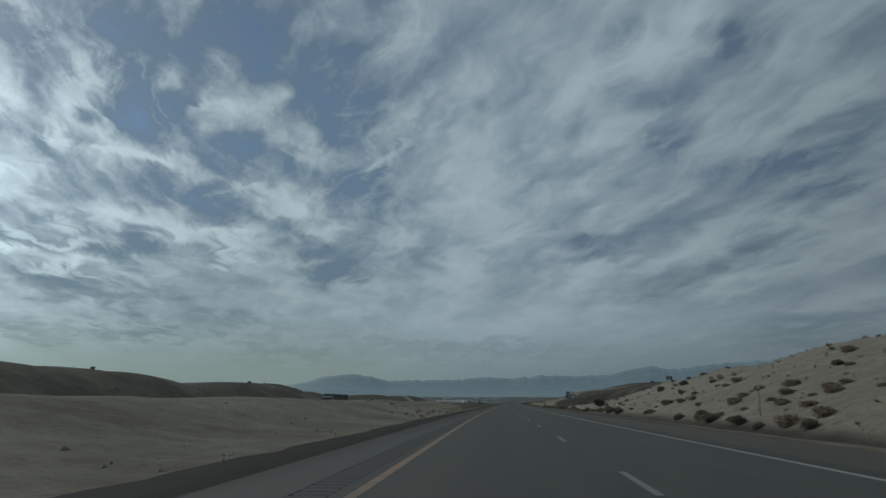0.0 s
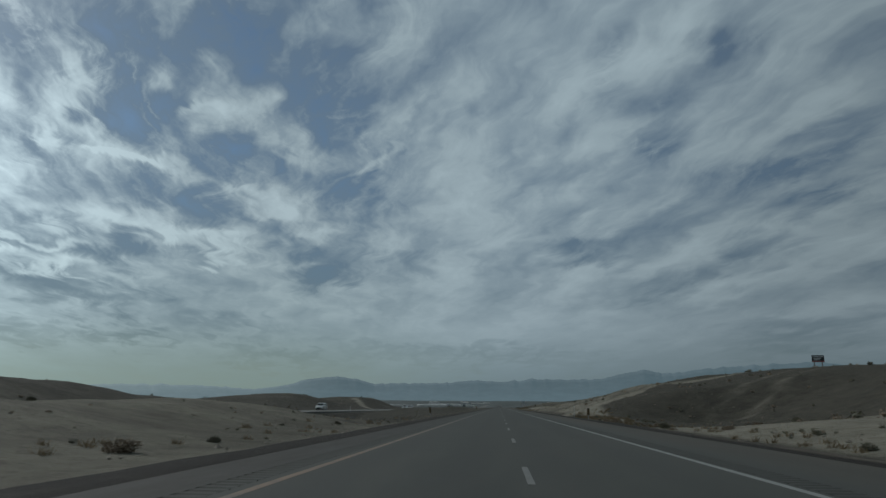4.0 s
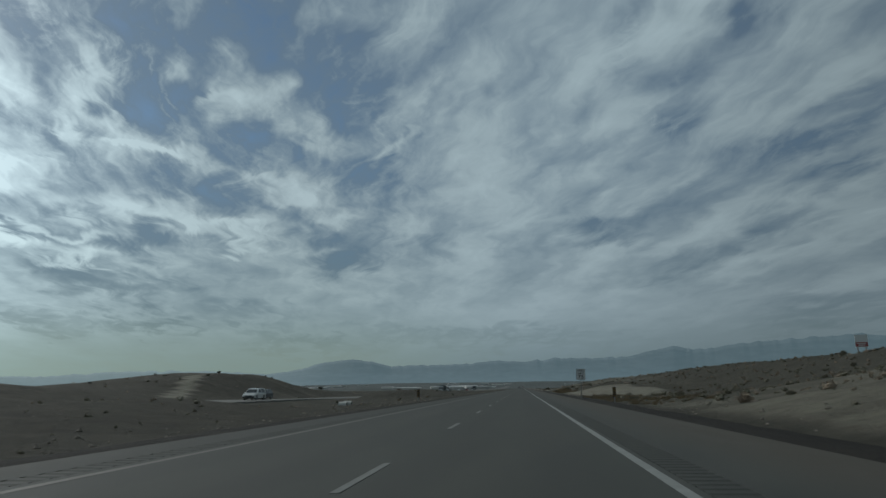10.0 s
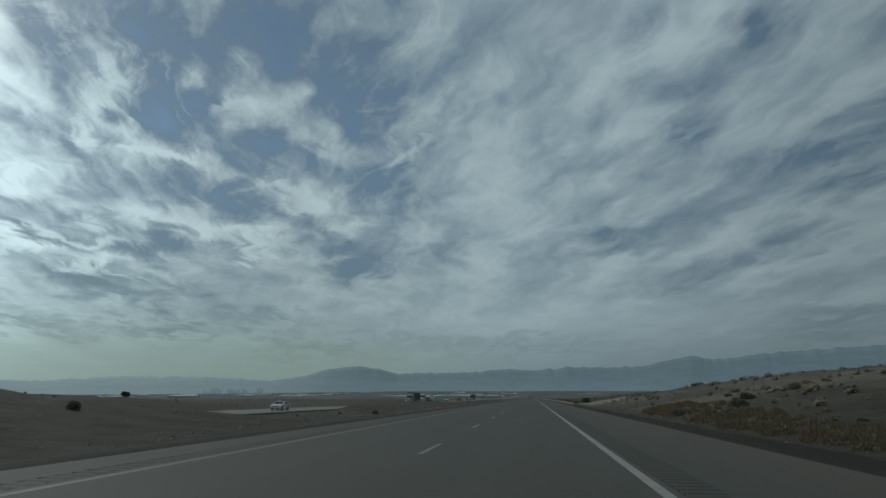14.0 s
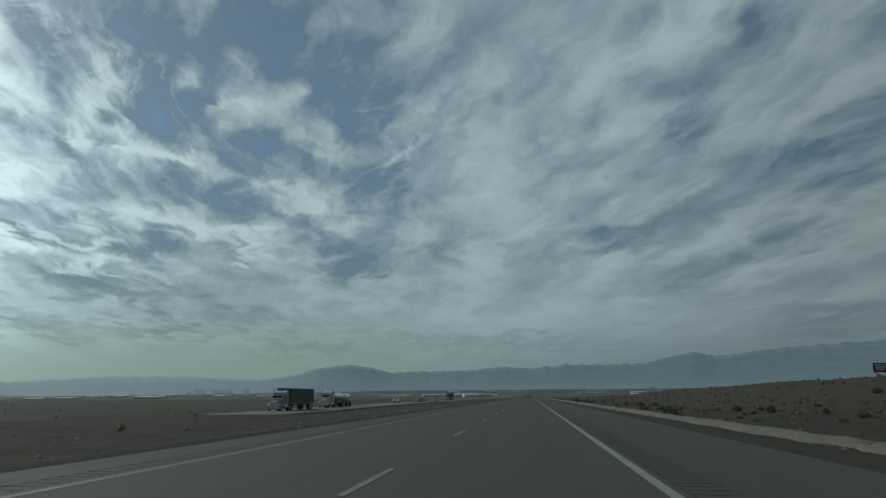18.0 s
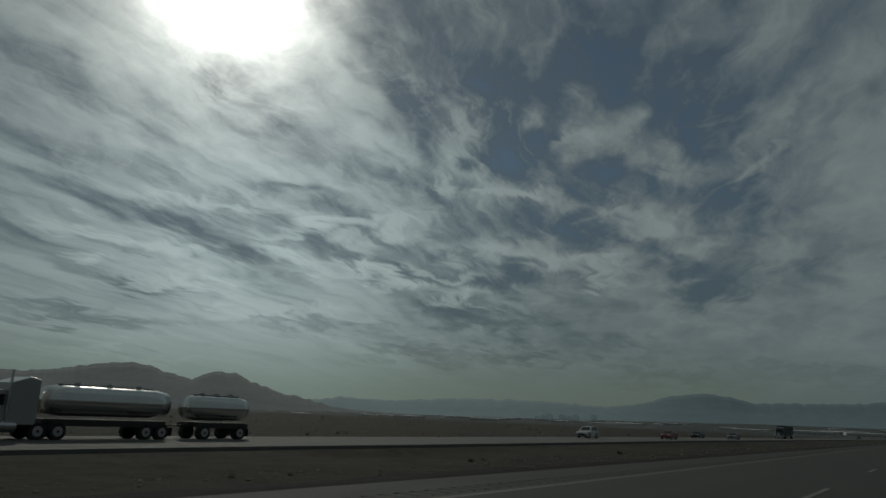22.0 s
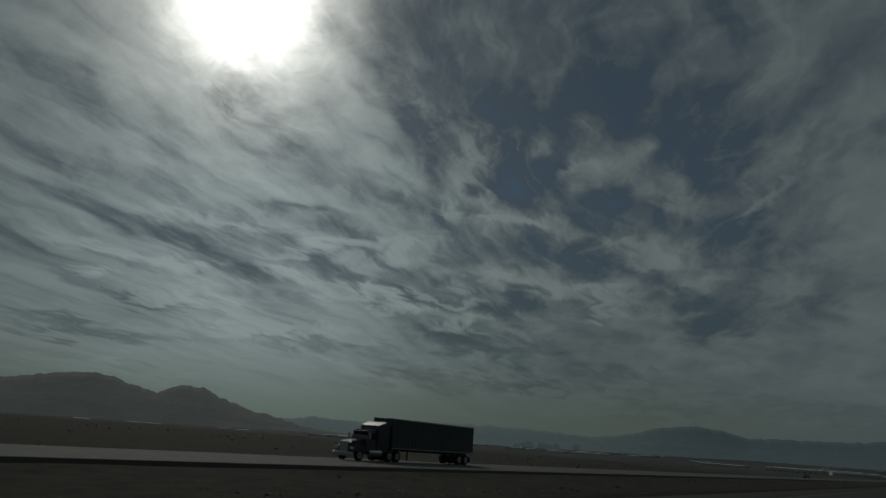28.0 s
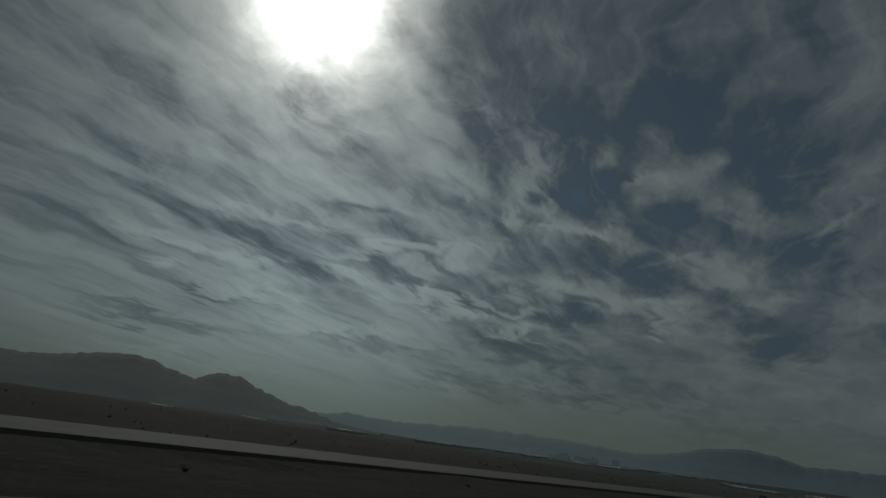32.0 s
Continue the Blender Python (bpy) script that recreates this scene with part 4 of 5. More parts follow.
def shrub(name, label, seed, spread, high, count, leaf, mat):
    rng = random.Random(seed)
    s = thing(name, label, "shrub", pose(0, 0, -500), "roadside shrubs")
    b = B()
    for k in range(9):
        a = k * 0.7 + rng.uniform(-0.2, 0.2)
        tip = (0.75 * spread * math.cos(a) * rng.uniform(0.5, 1), 0.75 * spread * math.sin(a) * rng.uniform(0.5, 1), high * rng.uniform(0.55, 0.95))
        mid = (tip[0] * 0.45, tip[1] * 0.45, tip[2] * 0.6)
        rod(b, 0.022 * high, (0, 0, -0.1), mid, 5, 0.016 * high)
        rod(b, 0.015 * high, mid, tip, 4, 0.005 * high)
    part("branches", b, TWIG, s)
    part("inner_clump", core(seed, spread, high, 3), mat, s)
    v, f = leaves(random.Random(seed), count, spread, high, leaf)
    ob = new("foliage", from_lists("foliage", v, f, mat))
    ob.parent = s
    return s


SHRUBS = [shrub("creosote_bush", "dark green creosote bush on dry ground", k, 0.55, 0.85, 1500, 0.042, CREOSOTE) for k in (1, 2, 3)]
SHRUBS += [shrub("dry_bush", "low brown dry bush on dry ground", k, 0.58, 0.66, 1500, 0.038, DRY_LEAF) for k in (4, 5, 6)]


def plant(kind, x, y, size, squash=0.82):
    m = Matrix.Translation((x, y, on_land(x, y, 0.10))) @ Matrix.Rotation(random.uniform(0, 6.28), 4, "Z") @ Matrix.Diagonal((size, size, size * squash, 1))
    return copy_thing(SHRUBS[kind], m)


def desert_tree(x, y, size):
    """A small leaning evergreen with a broken crown."""
    rng = random.Random(21)
    s = thing("juniper_tree", "small dark green juniper leaning on the sandy slope", "tree", pose(x, y, on_land(x, y, 0.05)))
    b = B()
    rod(b, 0.09 * size, (0, 0, -0.2), (0.15 * size, 0, 0.6 * size), 8, 0.06 * size)
    part("trunk", b, TWIG, s)
    for k in range(7):
        a = k * 0.9
        tip = (0.15 * size + 0.8 * size * math.cos(a), 0.6 * size * math.sin(a), size * rng.uniform(0.7, 1.1))
        b = B()
        rod(b, 0.045 * size, (0.13 * size, 0, 0.5 * size), tip, 6, 0.012 * size)
        part("limb", b, TWIG, s)
    v, f = leaves(rng, 2600, 0.95 * size, 1.1 * size, 0.075 * size, 0.15 * size)
    ob = new("crown", from_lists("crown", v, f, CREOSOTE))
    ob.parent = s
    return s


def stuff(name, label, category, verts, faces, mat):
    return tagged(new(name, from_lists(name, verts, faces, mat)), label, category, kind="stuff")


def scatter_scrub():
    rng = random.Random(5)
    small = []
    for k in range(6):
        v, f = leaves(random.Random(60 + k), 70, 0.5, 0.58, 0.075)
        b = core(60 + k, 0.5, 0.58)
        b.verts.ensure_lookup_table()
        i = len(v)
        v += [q.co.copy() for q in b.verts]
        f += [tuple(i + q.index for q in face.verts) for face in b.faces]
        b.free()
        small.append((v, f))
    groups = {"a": ([], []), "b": ([], [])}
    spots = []
    for _ in range(3600):       # the scrub plain beyond the cuttings, right of the road
        spots.append((rng.uniform(15, 130), rng.uniform(590, 1250)))
    for _ in range(650):
        spots.append((rng.uniform(34, 120), rng.uniform(210, 620)))
    for _ in range(260):
        spots.append((rng.uniform(12, 34), rng.uniform(20, 600)))
    tufts = [(rng.uniform(11, 40), rng.uniform(15, 215)) for _ in range(900)] + [(rng.uniform(11, 34), rng.uniform(225, 600)) for _ in range(900)]
    tufts += [(rng.uniform(-24, -9), rng.uniform(80, 420)) for _ in range(350)]
    spots += tufts
    tiny = set(tufts)
    for _ in range(300):
        spots.append((rng.uniform(-130, -52), rng.uniform(40, 640)))
    for _ in range(900):
        spots.append((rng.uniform(12, 70), rng.uniform(385, 620)))
    for _ in range(1000):
        spots.append((rng.uniform(-330, -52), rng.uniform(620, 1500)))
    for _ in range(70):
        spots.append((rng.uniform(-31, -11), rng.uniform(230, 1200)))
    for _ in range(500):
        spots.append((rng.uniform(-400, 400), rng.uniform(1250, 2100)))
    for x, y in spots:
        if -50 < x < -32 or -9 < x < 10 or (x < 27 and x > 0 and 455 < y < 507):
            continue
        v, f = rng.choice(small)
        gv, gf = groups["a" if rng.random() < 0.55 else "b"]
        s, a = rng.uniform(0.3, 1.0) * (0.35 if (x, y) in tiny else 0.7 if -32 < x < 0 else 1.0), rng.uniform(0, 6.28)
        z, c, d = on_land(x, y, 0.10 * s), math.cos(a) * s, math.sin(a) * s
        i = len(gv)
        gv += [(x + p[0] * c - p[1] * d, y + p[0] * d + p[1] * c, z + p[2] * s) for p in v]
        gf += [(q[0] + i, q[1] + i, q[2] + i) for q in f]
    stuff("scrub", "scattered dark green desert scrub", "scrub", *groups["a"], CREOSOTE)
    stuff("scrub", "scattered dry brown desert scrub", "scrub", *groups["b"], DRY_LEAF)


def scatter_stones():
    rng = random.Random(9)
    verts, faces = [], []
    octa = [(1, 0, 0), (0, 1, 0), (-1, 0, 0), (0, -1, 0), (0, 0, 1), (0, 0, -1)]
    tris = [(0, 1, 4), (1, 2, 4), (2, 3, 4), (3, 0, 4), (1, 0, 5), (2, 1, 5), (3, 2, 5), (0, 3, 5)]
    for k in range(6500):
        y = rng.uniform(10, 1000)
        x = rng.choice((rng.uniform(9.2, 13), rng.uniform(10, 34), rng.uniform(-22, -8), rng.uniform(-11, -7.8), rng.uniform(-72, -52)))
        x += centre(y)
        s = 0.03 + 0.09 * rng.random() ** 4 + (0.06 if rng.random() < 0.03 else 0)
        z = on_land(x, y, -0.02)
        i = len(verts)
        for a, b, c in octa:
            verts.append((x + a * s * rng.uniform(0.7, 1.4), y + b * s * rng.uniform(0.7, 1.4), z + c * s * rng.uniform(0.5, 0.9)))
        faces += [(p + i, q + i, r + i) for p, q, r in tris]
    stuff("loose_stones", "loose stones strewn over the verges and slopes", "stones", verts, faces, STONE)


def scatter_grass():
    rng = random.Random(13)
    verts, faces = [], []
    zones = [((10.0, 15), (396, 446), 260), ((9.9, 13.5), (503, 542), 440), ((10.2, 16), (226, 250), 200), ((9.8, 12), (120, 210), 90), ((-13, -8.5), (60, 220), 60), ((10, 20), (610, 900), 140)]
    for (x0, x1), (y0, y1), n in zones:
        for _ in range(n):
            cx, cy = rng.uniform(x0, x1), rng.uniform(y0, y1)
            z = on_land(cx, cy, 0.02)
            for _ in range(22):
                a, r, h = rng.uniform(0, 6.28), rng.uniform(0, 0.26), rng.uniform(0.08, 0.30)
                px, py = cx + r * math.cos(a), cy + r * math.sin(a)
                lx, ly = rng.gauss(0, 0.12), rng.gauss(0, 0.12)
                w = 0.018
                i = len(verts)
                verts += [(px - w, py, z), (px + w, py, z), (px + lx, py + ly, z + h)]
                faces.append((i, i + 1, i + 2))
    stuff("dry_grass", "tufts of straw-coloured dry grass beside the road", "grass", verts, faces, STRAW)


# ---- vehicles ----
def car_paint(name, colour, metal=0.0):
    def build(n, bsdf, where):
        v = n.noise(where, 2.5, 4, 0.6)
        n.put(n.mix(n.span(v, 0.4, 0.8, 0.0, 0.35), tuple(colour), tuple(0.6 * c + 0.06 for c in colour)), bsdf.inputs["Base Color"])
        bsdf.inputs["Roughness"].default_value, bsdf.inputs["Metallic"].default_value = 0.32, metal
        bsdf.inputs["Coat Weight"].default_value = 0.5
    return material(name, build)


PAINT_WHITE = car_paint("paint_white", (0.62, 0.62, 0.60))
# silver and the next tone are darkened: backlit cabs' shade put into the paint
PAINT_SILVER = car_paint("paint_silver", (0.24, 0.25, 0.25), 0.4)
PAINT_BACKLIT = car_paint("paint_backlit", (0.34, 0.34, 0.33))
PAINT_DARK = car_paint("paint_dark", (0.03, 0.033, 0.04))
PAINT_RED = car_paint("paint_red", (0.22, 0.03, 0.025))
GLASS = plain("vehicle_glass", (0.012, 0.015, 0.018), 0.08, wear=0.02)
RUBBER = plain("rubber", (0.022, 0.022, 0.022), 0.85)
ALLOY = plain("alloy", (0.45, 0.45, 0.46), 0.35, 0.8)
CHROME = plain("chrome", (0.60, 0.61, 0.62), 0.16, 0.95, wear=0.04)
LAMP = plain("lamp_glass", (0.70, 0.70, 0.68), 0.15)
TAIL = plain("tail_lamp", (0.30, 0.015, 0.012), 0.25)
PLASTIC = plain("black_plastic", (0.03, 0.03, 0.03), 0.6)
TRAILER_DARK = plain("trailer_side", (0.055, 0.075, 0.075), 0.5, 0.1, 0.15, 0.8)
TANK_STEEL = plain("tank_steel", (0.62, 0.62, 0.60), 0.22, 0.85, 0.08, 0.8)


def side_loft(bm, outline, width, taper=None):
    """A body from a side outline (y, z), as wide as width, narrowed at a height by taper(z)."""
    taper = taper or (lambda z: 1.0)
    sides = []
    for sx in (-1, 1):
        sides.append([bm.verts.new((sx * width / 2 * taper(z), y, z)) for y, z in outline])
    bm.faces.new(sides[0])
    bm.faces.new(sides[1][::-1])
    n = len(outline)
    for i in range(n):
        j = (i + 1) % n
        bm.faces.new((sides[0][j], sides[0][i], sides[1][i], sides[1][j]))
    bmesh.ops.recalc_face_normals(bm, faces=bm.faces)
    sharp = [e for e in bm.edges if abs(e.verts[0].co.x - e.verts[1].co.x) < 1e-4]
    bmesh.ops.bevel(bm, geom=sharp, offset=min(0.06, width * 0.03), segments=2, affect="EDGES", profile=0.5)
    return bm


def wheel_at(parent, x, y, r, w, name="wheel"):
    side = 1 if x > 0 else -1
    b = B()
    rod(b, r, (x - w / 2, y, r), (x + w / 2, y, r), 20)
    bmesh.ops.bevel(b, geom=[e for e in b.edges if abs(e.verts[0].co.x - e.verts[1].co.x) < 1e-4], offset=0.03, segments=2, affect="EDGES")
    wh = part(name, b, RUBBER, parent, "black tyre")
    b = B()
    rod(b, r * 0.62, (x + side * (w / 2 - 0.01), y, r), (x + side * (w / 2 + 0.012), y, r), 16, r * 0.56)
    part("rim", b, ALLOY, wh)
    b = B()
    rod(b, r * 0.17, (x + side * (w / 2), y, r), (x + side * (w / 2 + 0.03), y, r), 10)
    part("hub", b, PLASTIC, wh)
    return wh


CARS = {}      # length, width, lower outline (y, z) and cabin outline; the front is +y
CARS["suv"] = (4.6, 1.86, [(-2.28, 0.32), (-2.30, 0.98), (-2.22, 1.08), (0.95, 1.06), (2.12, 0.90), (2.28, 0.72), (2.30, 0.36), (2.1, 0.26), (-2.1, 0.26)],
            [(-2.20, 1.05), (-2.05, 1.38), (-1.75, 1.66), (-0.2, 1.72), (0.28, 1.66), (1.02, 1.06)])
CARS["minivan"] = (5.0, 1.98, [(-2.48, 0.30), (-2.5, 1.02), (-2.4, 1.08), (1.3, 1.02), (2.25, 0.84), (2.48, 0.66), (2.5, 0.34), (2.3, 0.24), (-2.3, 0.24)],
                [(-2.42, 1.05), (-2.32, 1.42), (-2.12, 1.70), (0.1, 1.74), (0.55, 1.66), (1.45, 1.02)])
CARS["sedan"] = (4.7, 1.82, [(-2.33, 0.34), (-2.35, 0.90), (-2.2, 0.98), (-1.6, 1.0), (0.85, 0.94), (2.1, 0.80), (2.33, 0.62), (2.35, 0.34), (2.1, 0.24), (-2.1, 0.24)],
              [(-1.75, 0.97), (-1.1, 1.34), (-0.5, 1.44), (0.2, 1.42), (0.95, 0.94)])
CARS["pickup"] = (5.6, 1.98, [(-2.8, 0.45), (-2.8, 1.10), (-2.75, 1.14), (-0.75, 1.12), (1.15, 1.14), (2.6, 1.04), (2.78, 0.92), (2.8, 0.42), (2.5, 0.34), (-2.6, 0.36)],
               [(-0.78, 1.10), (-0.72, 1.70), (-0.5, 1.84), (0.5, 1.84), (0.75, 1.78), (1.3, 1.12)])


def car(kind, paint, label, m, group=""):
    length, width, lower, cabin = CARS[kind]
    c = thing(kind if kind != "suv" else "suv_car", label, "car", m, group)
    body = part("body", side_loft(B(), lower, width, lambda z: 1.0 if 0.3 < z < 1.0 else 0.95), paint, c)
    top = max(z for _, z in cabin)
    base = min(z for _, z in cabin)
    lean = lambda z: 0.93 - 0.16 * (z - base) / (top - base)
    part("cabin", side_loft(B(), cabin, width, lean), paint, c)
    # windows: the cabin's outline drawn in and set just proud of its sides
    mid_y = sum(y for y, _ in cabin) / len(cabin)
    win = [(mid_y + (y - mid_y) * 0.86, base + 0.04 + (z - base) * 0.84) for y, z in cabin]
    for sx in (-1, 1):
        for a, b in ((0.02, 0.49), (0.52, 0.98)):
            y0, y1 = min(y for y, _ in win), max(y for y, _ in win)
            lo, hi = y0 + (y1 - y0) * a, y0 + (y1 - y0) * b
            bm = B()
            ring = []
            for y, z in win:
                yy = min(max(y, lo), hi)
                ring.append((sx * (width / 2 * lean(z) + 0.012), yy, z))
            vs = [bm.verts.new(p) for p in ring]
            bm.faces.new(vs if sx > 0 else vs[::-1])
            bmesh.ops.remove_doubles(bm, verts=bm.verts, dist=0.001)
            part("side_window", bm, GLASS, c)
    for name, (ya, za), (yb, zb) in (("windscreen", cabin[-1], cabin[-2]), ("rear_window", cabin[0], cabin[1])):
        bm = B()
        pts = []
        for k, sx in ((0.12, -1), (0.12, 1), (0.92, 1), (0.92, -1)):
            z, y = za + (zb - za) * k, ya + (yb - ya) * k
            pts.append(bm.verts.new((sx * width / 2 * lean(z) * 0.88, y + (0.025 if name == "windscreen" else -0.025), z + 0.01)))
        bm.faces.new(pts)
        part(name, bm, GLASS, c)
    front, back = length / 2, -length / 2
    zf = 0.72 if kind != "pickup" else 0.90
    for sx in (-1, 1):
        b = B()
        box(b, (0.36, 0.10, 0.15), (sx * width * 0.37, front - 0.06, zf), 0.03)
        part("headlight", b, LAMP, c)
        b = B()
        box(b, (0.20, 0.08, 0.28), (sx * width * 0.42, back + 0.03, 0.86), 0.02)
        part("tail_light", b, TAIL, c)
        b = B()
        box(b, (0.20, 0.12, 0.13), (sx * (width / 2 + 0.06), cabin[-1][0] - 0.25, base + 0.10), 0.03)
        part("wing_mirror", b, paint, c)
    b = B()
    box(b, (width * 0.52, 0.06, 0.20), (0, front - 0.01, zf - 0.12), 0.02)
    part("grille", b, PLASTIC, c)
    for y in (front - 0.02, back + 0.02):
        b = B()
        box(b, (width * 0.94, 0.16, 0.20), (0, y, 0.44), 0.04)
        part("bumper", b, PLASTIC if kind != "sedan" else paint, c)
    b = B()
    box(b, (0.32, 0.012, 0.14), (0, back - 0.07, 0.72))
    part("plate", b, SIGN_WHITE, c)
    r = 0.34 if kind in ("sedan", "minivan") else 0.38
    for sx in (-1, 1):
        for y in (front - 0.95, back + 0.98):
            wheel_at(c, sx * (width / 2 - 0.12), y, r, 0.24)
            b = B()
            rod(b, r + 0.05, (sx * (width / 2 - 0.03), y, r), (sx * (width / 2 + 0.004), y, r), 20)
            part("wheel_arch", b, PLASTIC, c)
    return c


def tractor(c, paint, stacks=True, nose=True):
    """The parts of a long-nosed tractor unit; its front is at y = 0, its coupling near y = -5.6."""
    b = B()
    side_loft(b, [(-1.9, 0.75), (-1.9, 1.95), (-0.3, 1.72), (-0.05, 1.55), (0.0, 0.75)], 1.35)
    part("bonnet", b, paint, c)
    b = B()
    box(b, (1.0, 0.06, 0.95), (0, 0.03, 1.17), 0.02)
    part("grille", b, CHROME, c, "chrome grille")
    b = B()
    box(b, (2.4, 0.22, 0.36), (0, 0.10, 0.55), 0.05)
    part("bumper", b, CHROME, c)
    b = B()
    side_loft(b, [(-3.3, 0.75), (-3.3, 2.85), (-2.35, 2.82), (-1.95, 2.0), (-1.85, 0.75)], 2.1, lambda z: 1.0 if z < 2.1 else 0.9)
    part("cab", b, paint, c)
    b = B()
    box(b, (1.75, 0.05, 0.66), (0, -2.10, 2.40), 0.0, Matrix.Rotation(radians(-26), 4, "X"))
    part("windscreen", b, GLASS, c)
    b = B()
    side_loft(b, [(-5.0, 0.85), (-5.0, 3.5), (-4.4, 3.62), (-3.35, 3.25), (-3.28, 0.85)], 2.35)
    part("sleeper", b, paint, c)
    for sx in (-1, 1):
        b = B()
        box(b, (0.03, 0.8, 0.6), (sx * 1.045, -2.72, 2.25), 0.01)
        part("side_window", b, GLASS, c)
        b = B()
        box(b, (0.34, 0.16, 0.22), (sx * 0.92, 0.0, 1.10), 0.05)
        part("headlight", b, LAMP, c)
        b = B()
        side_loft(b, [(-1.75, 0.75), (-1.6, 1.25), (-1.1, 1.42), (-0.35, 1.25), (-0.05, 0.75)], 0.5)
        shift(b, sx * 0.92)
        part("fender", b, paint, c)
        b = B()
        rod(b, 0.33, (sx * 1.0, -2.1, 0.75), (sx * 1.0, -3.9, 0.75), 14)
        part("fuel_tank", b, CHROME, c, "chrome fuel tank")
        b = B()
        box(b, (0.12, 0.10, 0.55), (sx * 1.32, -1.95, 2.25), 0.03)
        box(b, (0.3, 0.03, 0.03), (sx * 1.18, -1.98, 2.45))
        part("mirror", b, CHROME, c)
        if stacks:
            b = B()
            rod(b, 0.075, (sx * 1.12, -3.32, 1.0), (sx * 1.12, -3.32, 3.95), 10)
            rod(b, 0.11, (sx * 1.12, -3.32, 1.6), (sx * 1.12, -3.32, 2.9), 10)
            part("exhaust_pipe", b, CHROME, c, "chrome exhaust stack")
        wheel_at(c, sx * 0.98, -0.95, 0.51, 0.28)
        for y in (-5.2, -6.4):
            wheel_at(c, sx * 0.95, y, 0.51, 0.52)
    b = B()
    box(b, (0.9, 7.0, 0.28), (0, -3.5, 0.80), 0.02)
    part("frame", b, PLASTIC, c)
    b = B()
    for x in (-0.7, -0.35, 0, 0.35, 0.7):
        box(b, (0.10, 0.12, 0.07), (x, -2.55, 2.90), 0.02)
    part("roof_lights", b, SIGN_YELLOW, c)


def running_gear(c, ys, z=0.0):
    for y in ys:
        for sx in (-1, 1):
            wheel_at(c, sx * 0.95, y, 0.51, 0.52)
    for sx in (-1, 1):
        b = B()
        box(b, (0.55, 0.02, 0.55), (sx * 0.95, min(ys) - 0.75, 0.55))
        part("mudflap", b, RUBBER, c)


def box_truck(paint, side, label, m, stacks=True):
    c = thing("semi_truck", label, "truck", m, "oncoming lorries")
    tractor(c, paint, stacks)
    b = B()
    box(b, (2.55, 14.6, 2.85), (0, -12.6, 2.65), 0.03)
    body = part("trailer_body", b, side, c)
    rib = mesh_of(box(B(), (0.03, 0.05, 2.66)), "side_rib", side)
    rail = mesh_of(box(B(), (0.04, 14.6, 0.09)), "rail", ALLOY)
    for sx in (-1, 1):
        for k in range(25):
            ob = new("side_rib", rib)
            ob.parent, ob.location = body, (sx * 1.285, -5.6 - 0.58 * k, 2.65)
        for z in (1.28, 4.02):
            ob = new("rail", rail)
            ob.parent, ob.location = body, (sx * 1.28, -12.6, z)
    for sx in (-1, 1):
        b = B()
        box(b, (1.2, 0.04, 2.6), (sx * 0.62, -19.92, 2.65), 0.01)
        part("rear_door", b, side, body)
        b = B()
        box(b, (0.10, 0.10, 1.1), (sx * 0.7, -8.6, 0.75))
        part("landing_leg", b, PLASTIC, c)
    b = B()
    box(b, (1.0, 14.2, 0.22), (0, -12.6, 1.10))
    part("chassis", b, PLASTIC, c)
    running_gear(c, (-17.4, -18.7))
    return c


def tank_body(c, y0, y1, r, z):
    """A polished tank lying along the vehicle, with domed ends, walkway and hatches."""
    b = B()
    rings = 26
    verts = []
    for k in range(9):
        s = k / 8
        y = y0 + (y1 - y0) * s
        e = min(1.0, math.sqrt(max(0.0, 1 - (2 * abs(s - 0.5)) ** 14)) * 0.12 + 0.88) if 0 < s < 1 else 0.82
        ring = [b.verts.new((r * 1.08 * e * math.cos(2 * math.pi * i / rings), y, z + r * e * math.sin(2 * math.pi * i / rings))) for i in range(rings)]
        verts.append(ring)
    for p, q in zip(verts, verts[1:]):
        for i in range(rings):
            b.faces.new((p[i], p[(i + 1) % rings], q[(i + 1) % rings], q[i]))
    b.faces.new(verts[0])
    b.faces.new(verts[-1][::-1])
    bmesh.ops.recalc_face_normals(b, faces=b.faces)
    tank = part("tank", b, TANK_STEEL, c, "polished steel tank", True)
    b = B()
    box(b, (0.5, abs(y1 - y0) * 0.8, 0.04), (0, (y0 + y1) / 2, z + r + 0.02))
    for k in range(3):
        rod(b, 0.22, (0, y0 + (y1 - y0) * (0.25 + 0.25 * k), z + r), (0, y0 + (y1 - y0) * (0.25 + 0.25 * k), z + r + 0.16), 12)
    part("walkway", b, ALLOY, tank)
    b = B()
    box(b, (1.0, abs(y1 - y0), 0.25), (0, (y0 + y1) / 2, 1.1))
    for sx in (-1, 1):
        box(b, (0.05, abs(y1 - y0) * 0.9, 0.35), (sx * 1.1, (y0 + y1) / 2, 1.0))
    part("chassis", b, PLASTIC, c)


def tanker(paint, label, m):
    c = thing("tanker_truck", label, "truck", m, "oncoming lorries")
    tractor(c, paint)
    tank_body(c, -5.7, -14.2, 0.98, 2.35)
    running_gear(c, (-12.3, -13.5))
    tank_body(c, -16.0, -21.2, 0.92, 2.25)
    running_gear(c, (-17.0, -20.2))
    b = B()
    rod(b, 0.06, (0, -14.2, 0.95), (0, -16.0, 0.95), 8)
    part("drawbar", b, PLASTIC, c)
    return c


def on_opposite(x, y):
    """A pose on the other carriageway, facing the oncoming way."""
    z = level(y) + table(OPPOSITE, y) + 0.055
    return Matrix.Translation((x, y, z)) @ pose(0, 0, 0, 0, 0, 180) @ pose(0, 0, 0, math.degrees(SLOPE), 0, 0)


